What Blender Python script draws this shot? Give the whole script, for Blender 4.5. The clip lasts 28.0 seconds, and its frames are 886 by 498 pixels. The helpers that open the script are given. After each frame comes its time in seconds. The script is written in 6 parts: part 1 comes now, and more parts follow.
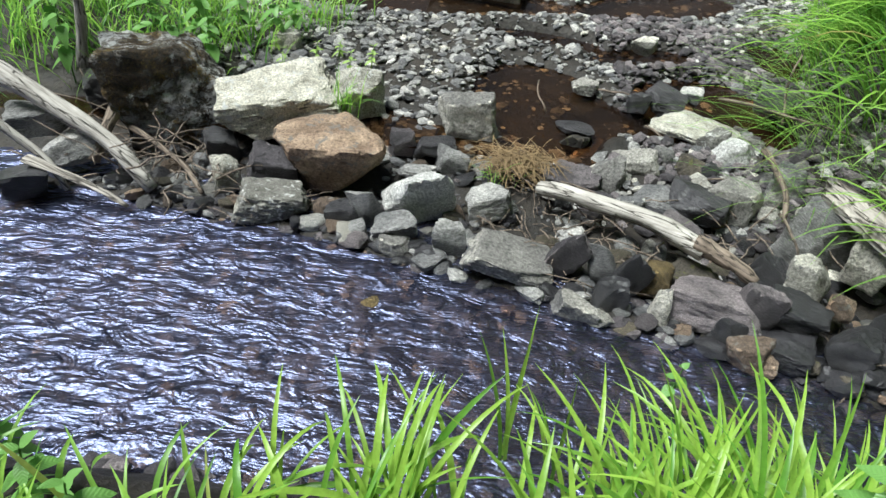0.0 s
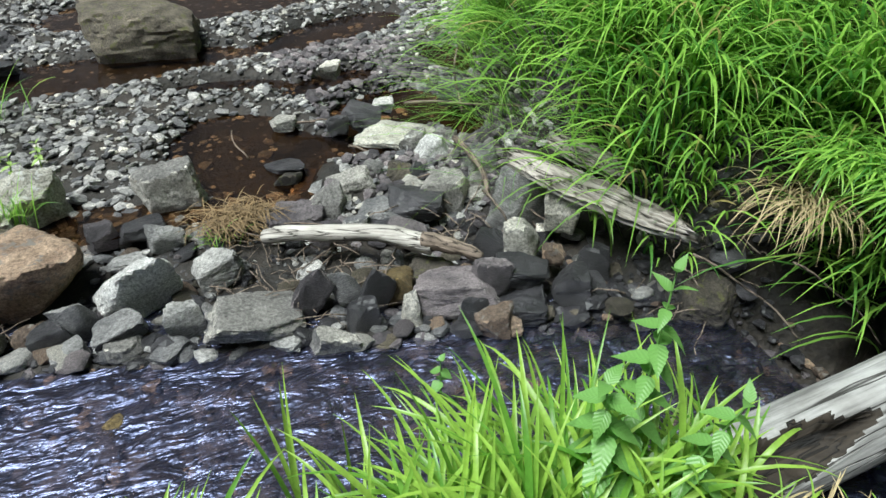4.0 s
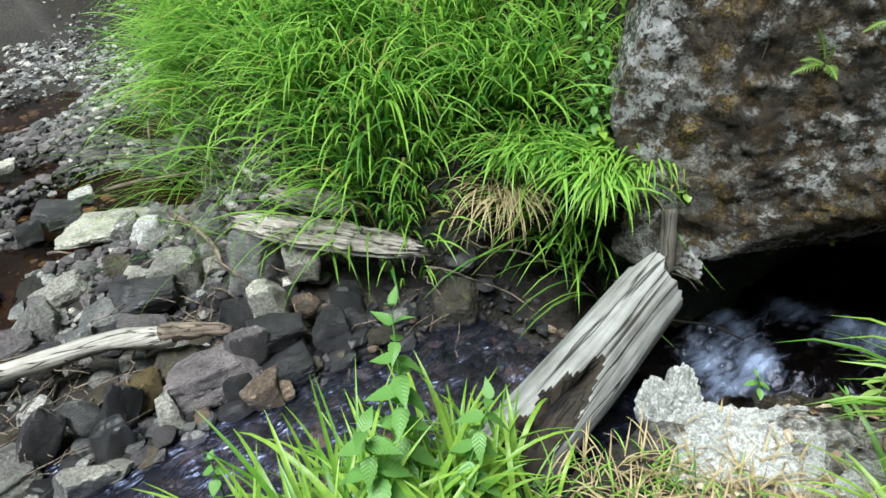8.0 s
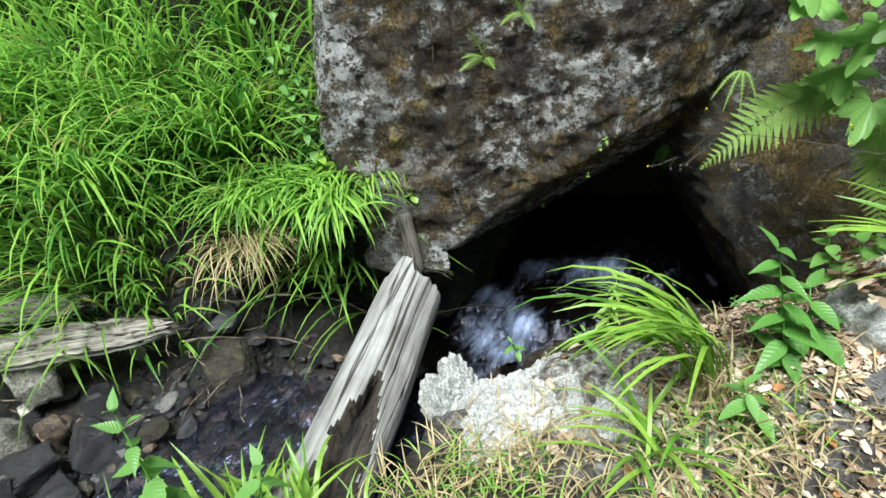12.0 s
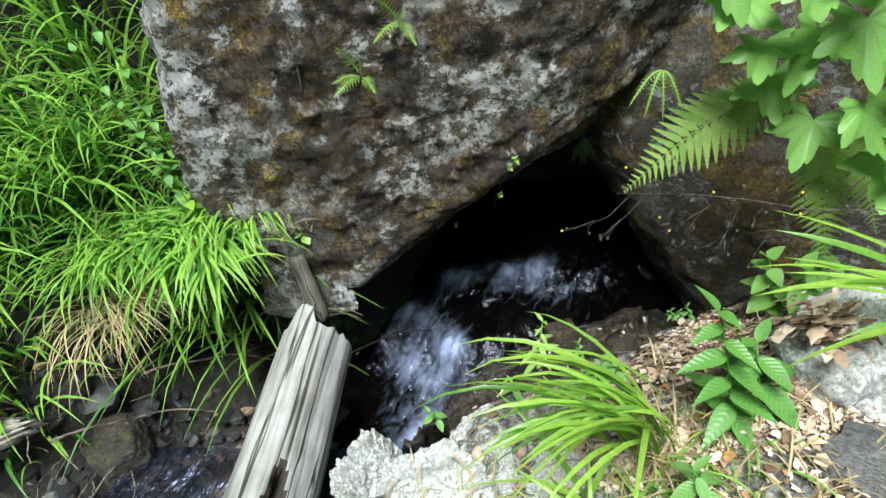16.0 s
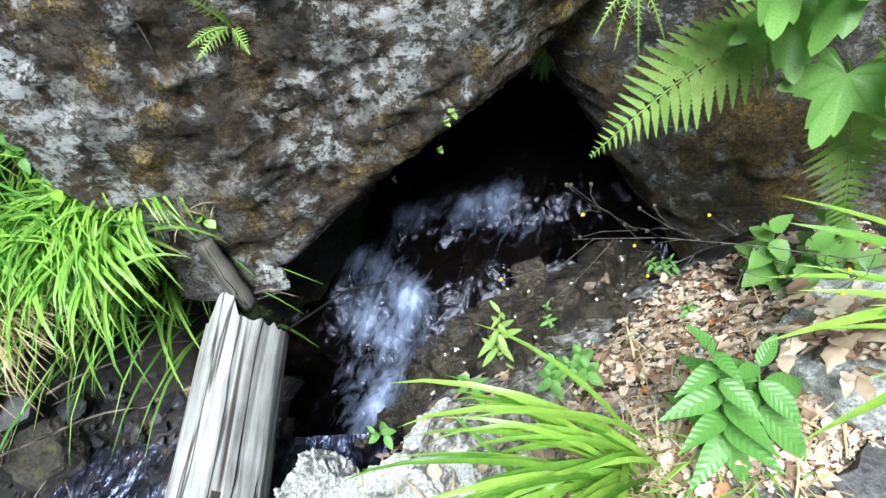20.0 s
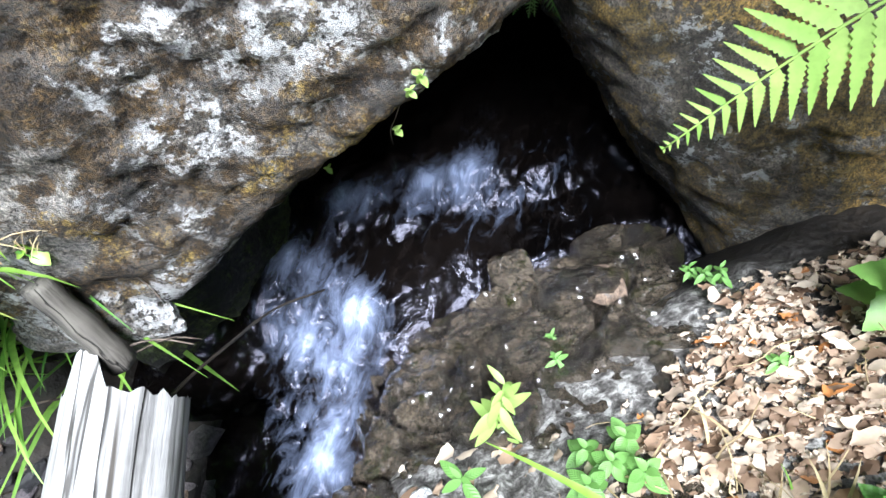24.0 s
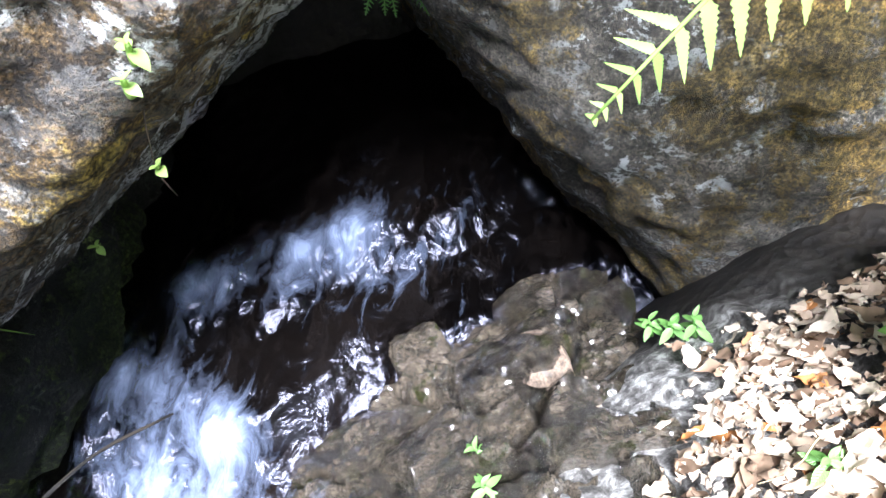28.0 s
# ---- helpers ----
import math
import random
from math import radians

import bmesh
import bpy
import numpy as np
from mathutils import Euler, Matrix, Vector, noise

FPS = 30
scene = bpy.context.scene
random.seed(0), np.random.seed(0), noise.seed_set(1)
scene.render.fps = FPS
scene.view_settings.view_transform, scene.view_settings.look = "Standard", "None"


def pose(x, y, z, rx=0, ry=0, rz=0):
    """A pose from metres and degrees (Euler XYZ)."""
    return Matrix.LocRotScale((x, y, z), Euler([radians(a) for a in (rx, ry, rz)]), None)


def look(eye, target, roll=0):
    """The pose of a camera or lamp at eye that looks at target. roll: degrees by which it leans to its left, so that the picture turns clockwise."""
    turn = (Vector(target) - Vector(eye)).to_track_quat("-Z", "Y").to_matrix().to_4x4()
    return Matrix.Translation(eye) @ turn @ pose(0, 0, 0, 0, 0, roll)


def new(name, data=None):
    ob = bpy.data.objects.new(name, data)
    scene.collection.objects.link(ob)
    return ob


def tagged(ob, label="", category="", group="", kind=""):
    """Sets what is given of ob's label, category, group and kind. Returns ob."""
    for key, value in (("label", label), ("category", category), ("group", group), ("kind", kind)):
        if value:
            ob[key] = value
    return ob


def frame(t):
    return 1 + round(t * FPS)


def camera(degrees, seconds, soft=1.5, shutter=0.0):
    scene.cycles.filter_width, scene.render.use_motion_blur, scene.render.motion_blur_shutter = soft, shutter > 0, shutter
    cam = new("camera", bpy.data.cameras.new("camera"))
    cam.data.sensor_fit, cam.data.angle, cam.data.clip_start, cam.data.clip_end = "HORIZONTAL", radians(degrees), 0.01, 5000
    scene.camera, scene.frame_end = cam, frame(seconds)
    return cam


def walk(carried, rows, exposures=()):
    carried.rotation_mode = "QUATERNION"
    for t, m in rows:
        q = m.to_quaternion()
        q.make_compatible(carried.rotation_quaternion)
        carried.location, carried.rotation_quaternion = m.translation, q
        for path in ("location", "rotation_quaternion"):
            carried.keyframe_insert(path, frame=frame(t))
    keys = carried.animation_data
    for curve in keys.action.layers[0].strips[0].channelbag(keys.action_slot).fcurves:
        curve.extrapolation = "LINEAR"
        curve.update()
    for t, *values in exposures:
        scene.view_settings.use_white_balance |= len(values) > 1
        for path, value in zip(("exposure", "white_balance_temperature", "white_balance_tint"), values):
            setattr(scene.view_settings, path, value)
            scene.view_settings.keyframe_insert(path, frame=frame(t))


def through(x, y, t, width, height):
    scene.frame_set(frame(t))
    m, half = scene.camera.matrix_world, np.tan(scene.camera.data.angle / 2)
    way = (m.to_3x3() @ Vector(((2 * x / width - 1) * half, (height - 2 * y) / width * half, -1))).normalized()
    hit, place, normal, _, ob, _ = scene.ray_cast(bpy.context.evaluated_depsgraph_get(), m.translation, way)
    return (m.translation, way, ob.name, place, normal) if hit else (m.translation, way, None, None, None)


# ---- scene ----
cam = camera(71.3, 28.0, soft=1.5)
PATH = [
    (0, (0.0, 0.0, 1.6), (0.0, 1.559, 0.348), 5.7),
    (0.5, (0.021, 0.005, 1.593), (0.128, 1.586, 0.373), 5.3),
    (1, (0.038, 0.011, 1.602), (0.207, 1.589, 0.384), 4.2),
    (1.5, (0.055, 0.011, 1.609), (0.323, 1.576, 0.393), 3.7),
    (2, (0.079, 0.007, 1.612), (0.457, 1.563, 0.414), 3.2),
    (2.5, (0.108, 0.006, 1.617), (0.569, 1.537, 0.416), 2.5),
    (3, (0.137, 0.002, 1.624), (0.683, 1.524, 0.447), 1.8),
    (3.5, (0.165, 0.001, 1.629), (0.776, 1.509, 0.465), 1.0),
    (5.5, (0.224, 0.004, 1.651), (1.142, 1.38, 0.526), -0.6),
    (6, (0.245, -0.005, 1.658), (1.254, 1.307, 0.535), -0.6),
    (6.5, (0.267, -0.017, 1.661), (1.35, 1.245, 0.549), -0.9),
    (7, (0.28, -0.026, 1.664), (1.427, 1.187, 0.563), -1.6),
    (7.5, (0.293, -0.036, 1.672), (1.5, 1.131, 0.586), -2.3),
    (8, (0.318, -0.05, 1.675), (1.585, 1.053, 0.59), -2.8),
    (8.5, (0.332, -0.064, 1.673), (1.646, 0.974, 0.58), -3.3),
    (9, (0.348, -0.075, 1.673), (1.697, 0.913, 0.575), -4.2),
    (9.5, (0.355, -0.087, 1.675), (1.749, 0.854, 0.593), -5.0),
    (10, (0.371, -0.106, 1.678), (1.814, 0.76, 0.597), -5.4),
    (10.5, (0.384, -0.118, 1.676), (1.868, 0.672, 0.592), -6.1),
    (11, (0.396, -0.144, 1.685), (1.923, 0.564, 0.606), -6.8),
    (11.5, (0.397, -0.168, 1.681), (1.964, 0.452, 0.604), -7.1),
    (12, (0.407, -0.179, 1.686), (2.004, 0.357, 0.607), -7.8),
    (12.5, (0.424, -0.187, 1.69), (2.047, 0.262, 0.61), -8.0),
    (14.5, (0.642, -0.202, 1.734), (2.213, 0.106, 0.536), -10.2),
    (15, (0.714, -0.217, 1.733), (2.255, 0.109, 0.5), -10.8),
    (15.5, (0.792, -0.234, 1.738), (2.327, 0.119, 0.505), -11.0),
    (16, (0.832, -0.225, 1.753), (2.357, 0.124, 0.507), -10.8),
    (16.5, (0.898, -0.26, 1.754), (2.393, 0.09, 0.471), -10.8),
    (17, (0.953, -0.289, 1.771), (2.403, 0.098, 0.449), -12.1),
    (17.5, (1.015, -0.275, 1.775), (2.443, 0.065, 0.416), -13.6),
    (18, (1.092, -0.241, 1.785), (2.455, 0.033, 0.347), -15.5),
    (18.5, (1.16, -0.266, 1.787), (2.477, -0.053, 0.297), -15.8),
    (19, (1.208, -0.302, 1.771), (2.487, -0.05, 0.254), -17.0),
    (19.5, (1.241, -0.311, 1.736), (2.461, -0.012, 0.18), -17.0),
    (20, (1.285, -0.308, 1.721), (2.487, 0.021, 0.157), -17.7),
    (20.5, (1.354, -0.287, 1.684), (2.54, 0.027, 0.104), -17.0),
    (21, (1.414, -0.278, 1.647), (2.596, 0.041, 0.065), -18.0),
    (21.5, (1.506, -0.26, 1.602), (2.703, -0.06, 0.013), -14.4),
    (23.5, (1.698, -0.205, 1.439), (2.752, -0.026, -0.252), -15.2),
    (24, (1.719, -0.199, 1.412), (2.752, -0.04, -0.293), -15.1),
    (24.5, (1.747, -0.196, 1.388), (2.795, -0.086, -0.312), -12.2),
    (25, (1.777, -0.228, 1.34), (2.809, -0.102, -0.369), -11.1),
    (25.5, (1.824, -0.243, 1.278), (2.868, -0.154, -0.425), -7.1),
    (26, (1.851, -0.256, 1.244), (2.891, -0.147, -0.461), -11.7),
    (26.5, (1.875, -0.265, 1.203), (2.908, -0.199, -0.508), -13.0),
    (27, (1.881, -0.27, 1.153), (2.959, -0.241, -0.532), -13.5),
    (27.5, (1.899, -0.282, 1.111), (3.016, -0.294, -0.548), -14.1),
    (28, (1.922, -0.293, 1.078), (3.099, -0.369, -0.537), -12.3),
]

EXPOSURE = [(0.0, 0.56, 5900, 3), (6.0, 0.46, 5800, 2), (12.0, 0.68, 5850, 2), (15.0, 0.70, 5850, 2), (18.0, 0.75, 5750, 3), (21.0, 1.20, 5500, 6), (24.0, 1.72, 5500, 12), (28.0, 2.55, 5400, 15)]
walk(cam, [(t, look(eye, target, roll)) for t, eye, target, roll in PATH], EXPOSURE)

# ---- light: hazy daylight from above, softened by the wood ----
world = bpy.data.worlds.new("sky")
scene.world = world
world.use_nodes = True
wn = world.node_tree
sky = wn.nodes.new("ShaderNodeTexSky")
sky.sky_type, sky.sun_disc = "NISHITA", False
sky.sun_elevation, sky.sun_rotation = radians(66.0), radians(-95)
sky.air_density, sky.dust_density = 1.2, 0.6
wn.links.new(sky.outputs[0], wn.nodes["Background"].inputs[0])
wn.nodes["Background"].inputs[1].default_value = 0.016
sun = new("sun", bpy.data.lights.new("sun", "SUN"))
sun.data.energy, sun.data.angle, sun.data.color = 5.9, radians(28), (1.0, 0.96, 0.88)
sun.matrix_world = look((-2.5, -0.2, 5.6), (0, 0, 0))


# ---- materials ----
def nodes_of(name):
    m = bpy.data.materials.new(name)
    m.use_nodes = True
    return m, m.node_tree.nodes, m.node_tree.links, m.node_tree.nodes["Principled BSDF"]


def ramp(n, l, src, stops):
    r = n.new("ShaderNodeValToRGB")
    e = r.color_ramp.elements
    while len(e) < len(stops):
        e.new(0.5)
    for k, (p, c) in zip(e, stops):
        k.position, k.color = p, (*c, 1) if len(c) == 3 else c
    l.new(src, r.inputs[0])
    return r.outputs[0]


def noise_tex(n, l, coord, scale, detail=6, rough=0.6, stretch=None, distort=0.0):
    t = n.new("ShaderNodeTexNoise")
    t.inputs["Scale"].default_value, t.inputs["Detail"].default_value, t.inputs["Roughness"].default_value = scale, detail, rough
    t.inputs["Distortion"].default_value = distort
    if stretch:
        m = n.new("ShaderNodeMapping")
        m.inputs["Scale"].default_value = stretch
        l.new(coord, m.inputs[0])
        coord = m.outputs[0]
    l.new(coord, t.inputs["Vector"])
    return t.outputs["Fac"]


def mixed(n, l, fac, a, b, mode="MIX"):
    x = n.new("ShaderNodeMix")
    x.data_type, x.blend_type = "RGBA", mode
    for sock, v in ((x.inputs[0], fac), (x.inputs[6], a), (x.inputs[7], b)):
        if isinstance(v, (int, float)):
            sock.default_value = v
        elif isinstance(v, tuple):
            sock.default_value = (*v, 1)
        else:
            l.new(v, sock)
    return x.outputs[2]


def bumped(n, l, p, pieces):
    last = None
    for src, strength, dist in pieces:
        b = n.new("ShaderNodeBump")
        b.inputs["Strength"].default_value, b.inputs["Distance"].default_value = strength, dist
        l.new(src, b.inputs["Height"])
        if last:
            l.new(last, b.inputs["Normal"])
        last = b.outputs[0]
    l.new(last, p.inputs["Normal"])


def stone_mat(name, dark, light, rough=0.75, scale=9.0, spots=None, layered=False, cracks=0.0, wet=0.0, spread=0.8):
    m, n, l, p = nodes_of(name)
    c = n.new("ShaderNodeTexCoord").outputs["Object"]
    info = n.new("ShaderNodeObjectInfo").outputs["Random"]
    isl = n.new("ShaderNodeNewGeometry").outputs["Random Per Island"]
    shift = n.new("ShaderNodeVectorMath")
    shift.operation = "MULTIPLY_ADD"
    l.new(info, shift.inputs[0])
    shift.inputs[1].default_value = (7.0, 5.0, 3.0)
    l.new(c, shift.inputs[2])
    v = shift.outputs[0]
    big = noise_tex(n, l, v, scale, 4, 0.6)
    fine = noise_tex(n, l, v, scale * 9, 8, 0.7, (1, 1, 4) if layered else None)
    col = ramp(n, l, big, [(0.3, dark), (0.7, light)])
    grain = ramp(n, l, fine, [(0.34, (0.2, 0.2, 0.2)), (0.62, (1.35, 1.35, 1.35))])
    col = mixed(n, l, 0.8, col, grain, "MULTIPLY")
    speck = noise_tex(n, l, v, scale * 32, 4, 0.7)
    col = mixed(n, l, 0.7, col, ramp(n, l, speck, [(0.36, (0.45, 0.45, 0.45)), (0.62, (1.3, 1.3, 1.3))]), "MULTIPLY")
    p.inputs["Coat Weight"].default_value, p.inputs["Coat Roughness"].default_value = wet, 0.12 if wet > 0.5 else 0.4
    tone = n.new("ShaderNodeMath")
    tone.operation = "ADD"
    l.new(info, tone.inputs[0])
    l.new(isl, tone.inputs[1])
    fr = n.new("ShaderNodeMath")
    fr.operation = "FRACT"
    l.new(tone.outputs[0], fr.inputs[0])
    vary = ramp(n, l, fr.outputs[0], [(0.0, (0.18, 0.18, 0.21)), (0.35, (0.46, 0.45, 0.46)), (0.7, (1.0, 0.98, 0.95)), (1.0, (1.9, 1.84, 1.75))])
    col = mixed(n, l, spread, col, vary, "MULTIPLY")
    if spots:
        sp = noise_tex(n, l, v, scale * 2.2, 6, 0.65, None, 0.4)
        mask = ramp(n, l, sp, [(0.56, (0, 0, 0)), (0.63, (1, 1, 1))])
        col = mixed(n, l, mask, col, spots)
    l.new(col, p.inputs["Base Color"])
    p.inputs["Roughness"].default_value = rough
    relief = [(big, 0.7, 0.03), (fine, 1.0, 0.018), (speck, 0.6, 0.004)]
    if cracks:
        cell = n.new("ShaderNodeTexVoronoi")
        cell.feature = "DISTANCE_TO_EDGE"
        cell.inputs["Scale"].default_value = cracks
        l.new(v, cell.inputs["Vector"])
        line = ramp(n, l, cell.outputs["Distance"], [(0.0, (0, 0, 0)), (0.012, (1, 1, 1))])
        col = mixed(n, l, 0.9, col, line, "MULTIPLY")
        relief.append((line, 0.8, 0.015))
    l.new(col, p.inputs["Base Color"])
    bumped(n, l, p, relief)
    return m


def leaf_mat(name, dark, light, rough=0.5, through=0.35, dry=None, tones=None, veins=False):
    m, n, l, p = nodes_of(name)
    isl = n.new("ShaderNodeNewGeometry").outputs["Random Per Island"]
    c = n.new("ShaderNodeTexCoord").outputs["Object"]
    stops = [(0.0, dark), (0.6, light)] + ([(0.96, light), (0.98, dry)] if dry else [])
    col = ramp(n, l, isl, tones or stops)
    f = noise_tex(n, l, c, 60, 3, 0.6)
    col = mixed(n, l, 0.5, col, ramp(n, l, f, [(0.3, (0.6, 0.6, 0.6)), (0.7, (1.2, 1.2, 1.2))]), "MULTIPLY")
    if veins:
        # side veins that run forward from the midrib of a leaf one unit long
        xyz = n.new("ShaderNodeSeparateXYZ")
        l.new(c, xyz.inputs[0])
        ab = n.new("ShaderNodeMath")
        ab.operation = "ABSOLUTE"
        l.new(xyz.outputs[1], ab.inputs[0])
        run = n.new("ShaderNodeMath")
        run.operation = "MULTIPLY_ADD"
        l.new(ab.outputs[0], run.inputs[0])
        run.inputs[1].default_value = -0.9
        l.new(xyz.outputs[0], run.inputs[2])
        wave = n.new("ShaderNodeMath")
        wave.operation = "PINGPONG"
        l.new(run.outputs[0], wave.inputs[0])
        wave.inputs[1].default_value = 0.06
        rib = ramp(n, l, wave.outputs[0], [(0.0, (0.55, 0.6, 0.5)), (0.016, (1, 1, 1))])
        col = mixed(n, l, 0.35, col, rib, "MULTIPLY")
        bumped(n, l, p, [(wave.outputs[0], 0.25, 0.06)])
    l.new(col, p.inputs["Base Color"])
    p.inputs["Roughness"].default_value = rough
    t = n.new("ShaderNodeBsdfTranslucent")
    l.new(col, t.inputs[0])
    mx = n.new("ShaderNodeMixShader")
    mx.inputs[0].default_value = through
    l.new(p.outputs[0], mx.inputs[1])
    l.new(t.outputs[0], mx.inputs[2])
    l.new(mx.outputs[0], n["Material Output"].inputs[0])
    return m


def wood_mat(name, dark, light, grain=(40, 40, 2.5), rough=0.8, crack=0.25):
    """Weathered wood with the grain along the local z axis."""
    m, n, l, p = nodes_of(name)
    c = n.new("ShaderNodeTexCoord").outputs["Object"]
    g = noise_tex(n, l, c, 1.0, 6, 0.65, grain)
    b = noise_tex(n, l, c, 7.0, 5, 0.6)
    col = ramp(n, l, g, [(0.3, dark), (0.55, light), (0.8, tuple(min(1, v * 1.2) for v in light))])
    col = mixed(n, l, 0.7, col, ramp(n, l, b, [(0.3, (0.5, 0.48, 0.46)), (0.65, (1.1, 1.1, 1.1))]), "MULTIPLY")
    k = noise_tex(n, l, c, 1.0, 2, 0.5, (grain[0] * 0.8, grain[1] * 0.8, grain[2] * 0.4))
    cr = ramp(n, l, k, [(0.30, (0.15, 0.13, 0.11)), (0.30 + crack * 0.3, (1, 1, 1))])
    col = mixed(n, l, 1.0, col, cr, "MULTIPLY")
    l.new(col, p.inputs["Base Color"])
    p.inputs["Roughness"].default_value = rough
    s = noise_tex(n, l, c, 1.0, 3, 0.5, (grain[0] * 0.45, grain[1] * 0.45, grain[2] * 0.45))
    split = ramp(n, l, s, [(0.478, (1, 1, 1)), (0.496, (0.08, 0.07, 0.06)), (0.504, (0.08, 0.07, 0.06)), (0.522, (1, 1, 1))])
    col = mixed(n, l, 0.9, col, split, "MULTIPLY")
    l.new(col, p.inputs["Base Color"])
    bumped(n, l, p, [(g, 0.6, 0.008), (k, 0.4, 0.008), (split, 0.7, 0.008)])
    return m


def ground_mat():
    m, n, l, p = nodes_of("wet_earth_and_gravel")
    c = n.new("ShaderNodeNewGeometry").outputs["Position"]
    a = noise_tex(n, l, c, 3.0, 5, 0.6)
    f = noise_tex(n, l, c, 70.0, 8, 0.7)
    v = n.new("ShaderNodeTexVoronoi")
    v.inputs["Scale"].default_value = 45
    l.new(c, v.inputs["Vector"])
    col = ramp(n, l, a, [(0.3, (0.007, 0.0055, 0.004)), (0.7, (0.030, 0.023, 0.017))])
    bw = n.new("ShaderNodeRGBToBW")
    l.new(v.outputs["Color"], bw.inputs[0])
    col = mixed(n, l, 0.6, col, ramp(n, l, bw.outputs[0], [(0.2, (0.4, 0.4, 0.42)), (0.8, (1.5, 1.5, 1.45))]), "MULTIPLY")
    col = mixed(n, l, 0.8, col, ramp(n, l, f, [(0.3, (0.4, 0.4, 0.4)), (0.7, (1.3, 1.3, 1.3))]), "MULTIPLY")
    # bare lichened rock of the shelf before the cave
    xyz = n.new("ShaderNodeSeparateXYZ")
    l.new(c, xyz.inputs[0])
    mx = n.new("ShaderNodeMapRange")
    mx.inputs[1].default_value, mx.inputs[2].default_value = 1.35, 1.6
    low = n.new("ShaderNodeMapRange")
    low.inputs[1].default_value, low.inputs[2].default_value = -0.85, -0.6
    l.new(xyz.outputs[1], low.inputs[0])
    l.new(xyz.outputs[0], mx.inputs[0])
    my = n.new("ShaderNodeMapRange")
    my.inputs[1].default_value, my.inputs[2].default_value = 0.4, 0.1
    l.new(xyz.outputs[1], my.inputs[0])
    both = n.new("ShaderNodeMath")
    both.operation = "MULTIPLY"
    l.new(mx.outputs[0], both.inputs[0])
    l.new(my.outputs[0], both.inputs[1])
    inner = n.new("ShaderNodeMapRange")
    inner.inputs[1].default_value, inner.inputs[2].default_value = 2.34, 2.26
    l.new(xyz.outputs[0], inner.inputs[0])
    both3 = n.new("ShaderNodeMath")
    both3.operation = "MULTIPLY"
    both2 = n.new("ShaderNodeMath")
    both2.operation = "MULTIPLY"
    l.new(both.outputs[0], both2.inputs[0])
    l.new(low.outputs[0], both2.inputs[1])
    l.new(both2.outputs[0], both3.inputs[0])
    l.new(inner.outputs[0], both3.inputs[1])
    crust = noise_tex(n, l, c, 34.0, 9, 0.78, None, 0.5)
    rock = ramp(n, l, crust, [(0.40, (0.03, 0.027, 0.022)), (0.50, (0.15, 0.14, 0.13)), (0.60, (0.50, 0.49, 0.46))])
    col = mixed(n, l, both3.outputs[0], col, rock)
    l.new(col, p.inputs["Base Color"])
    p.inputs["Roughness"].default_value = 0.6
    bumped(n, l, p, [(crust, 0.5, 0.02), (v.outputs["Distance"], 0.5, 0.01), (f, 0.6, 0.01)])
    return m


def summed(n, l, a, b, k):
    """a plus k times the swing of b."""
    x = n.new("ShaderNodeMath")
    x.operation = "MULTIPLY_ADD"
    l.new(b, x.inputs[0])
    x.inputs[1].default_value = k
    l.new(a, x.inputs[2])
    y = n.new("ShaderNodeMath")
    y.operation = "SUBTRACT"
    l.new(x.outputs[0], y.inputs[0])
    y.inputs[1].default_value = k * 0.5
    return y.outputs[0]


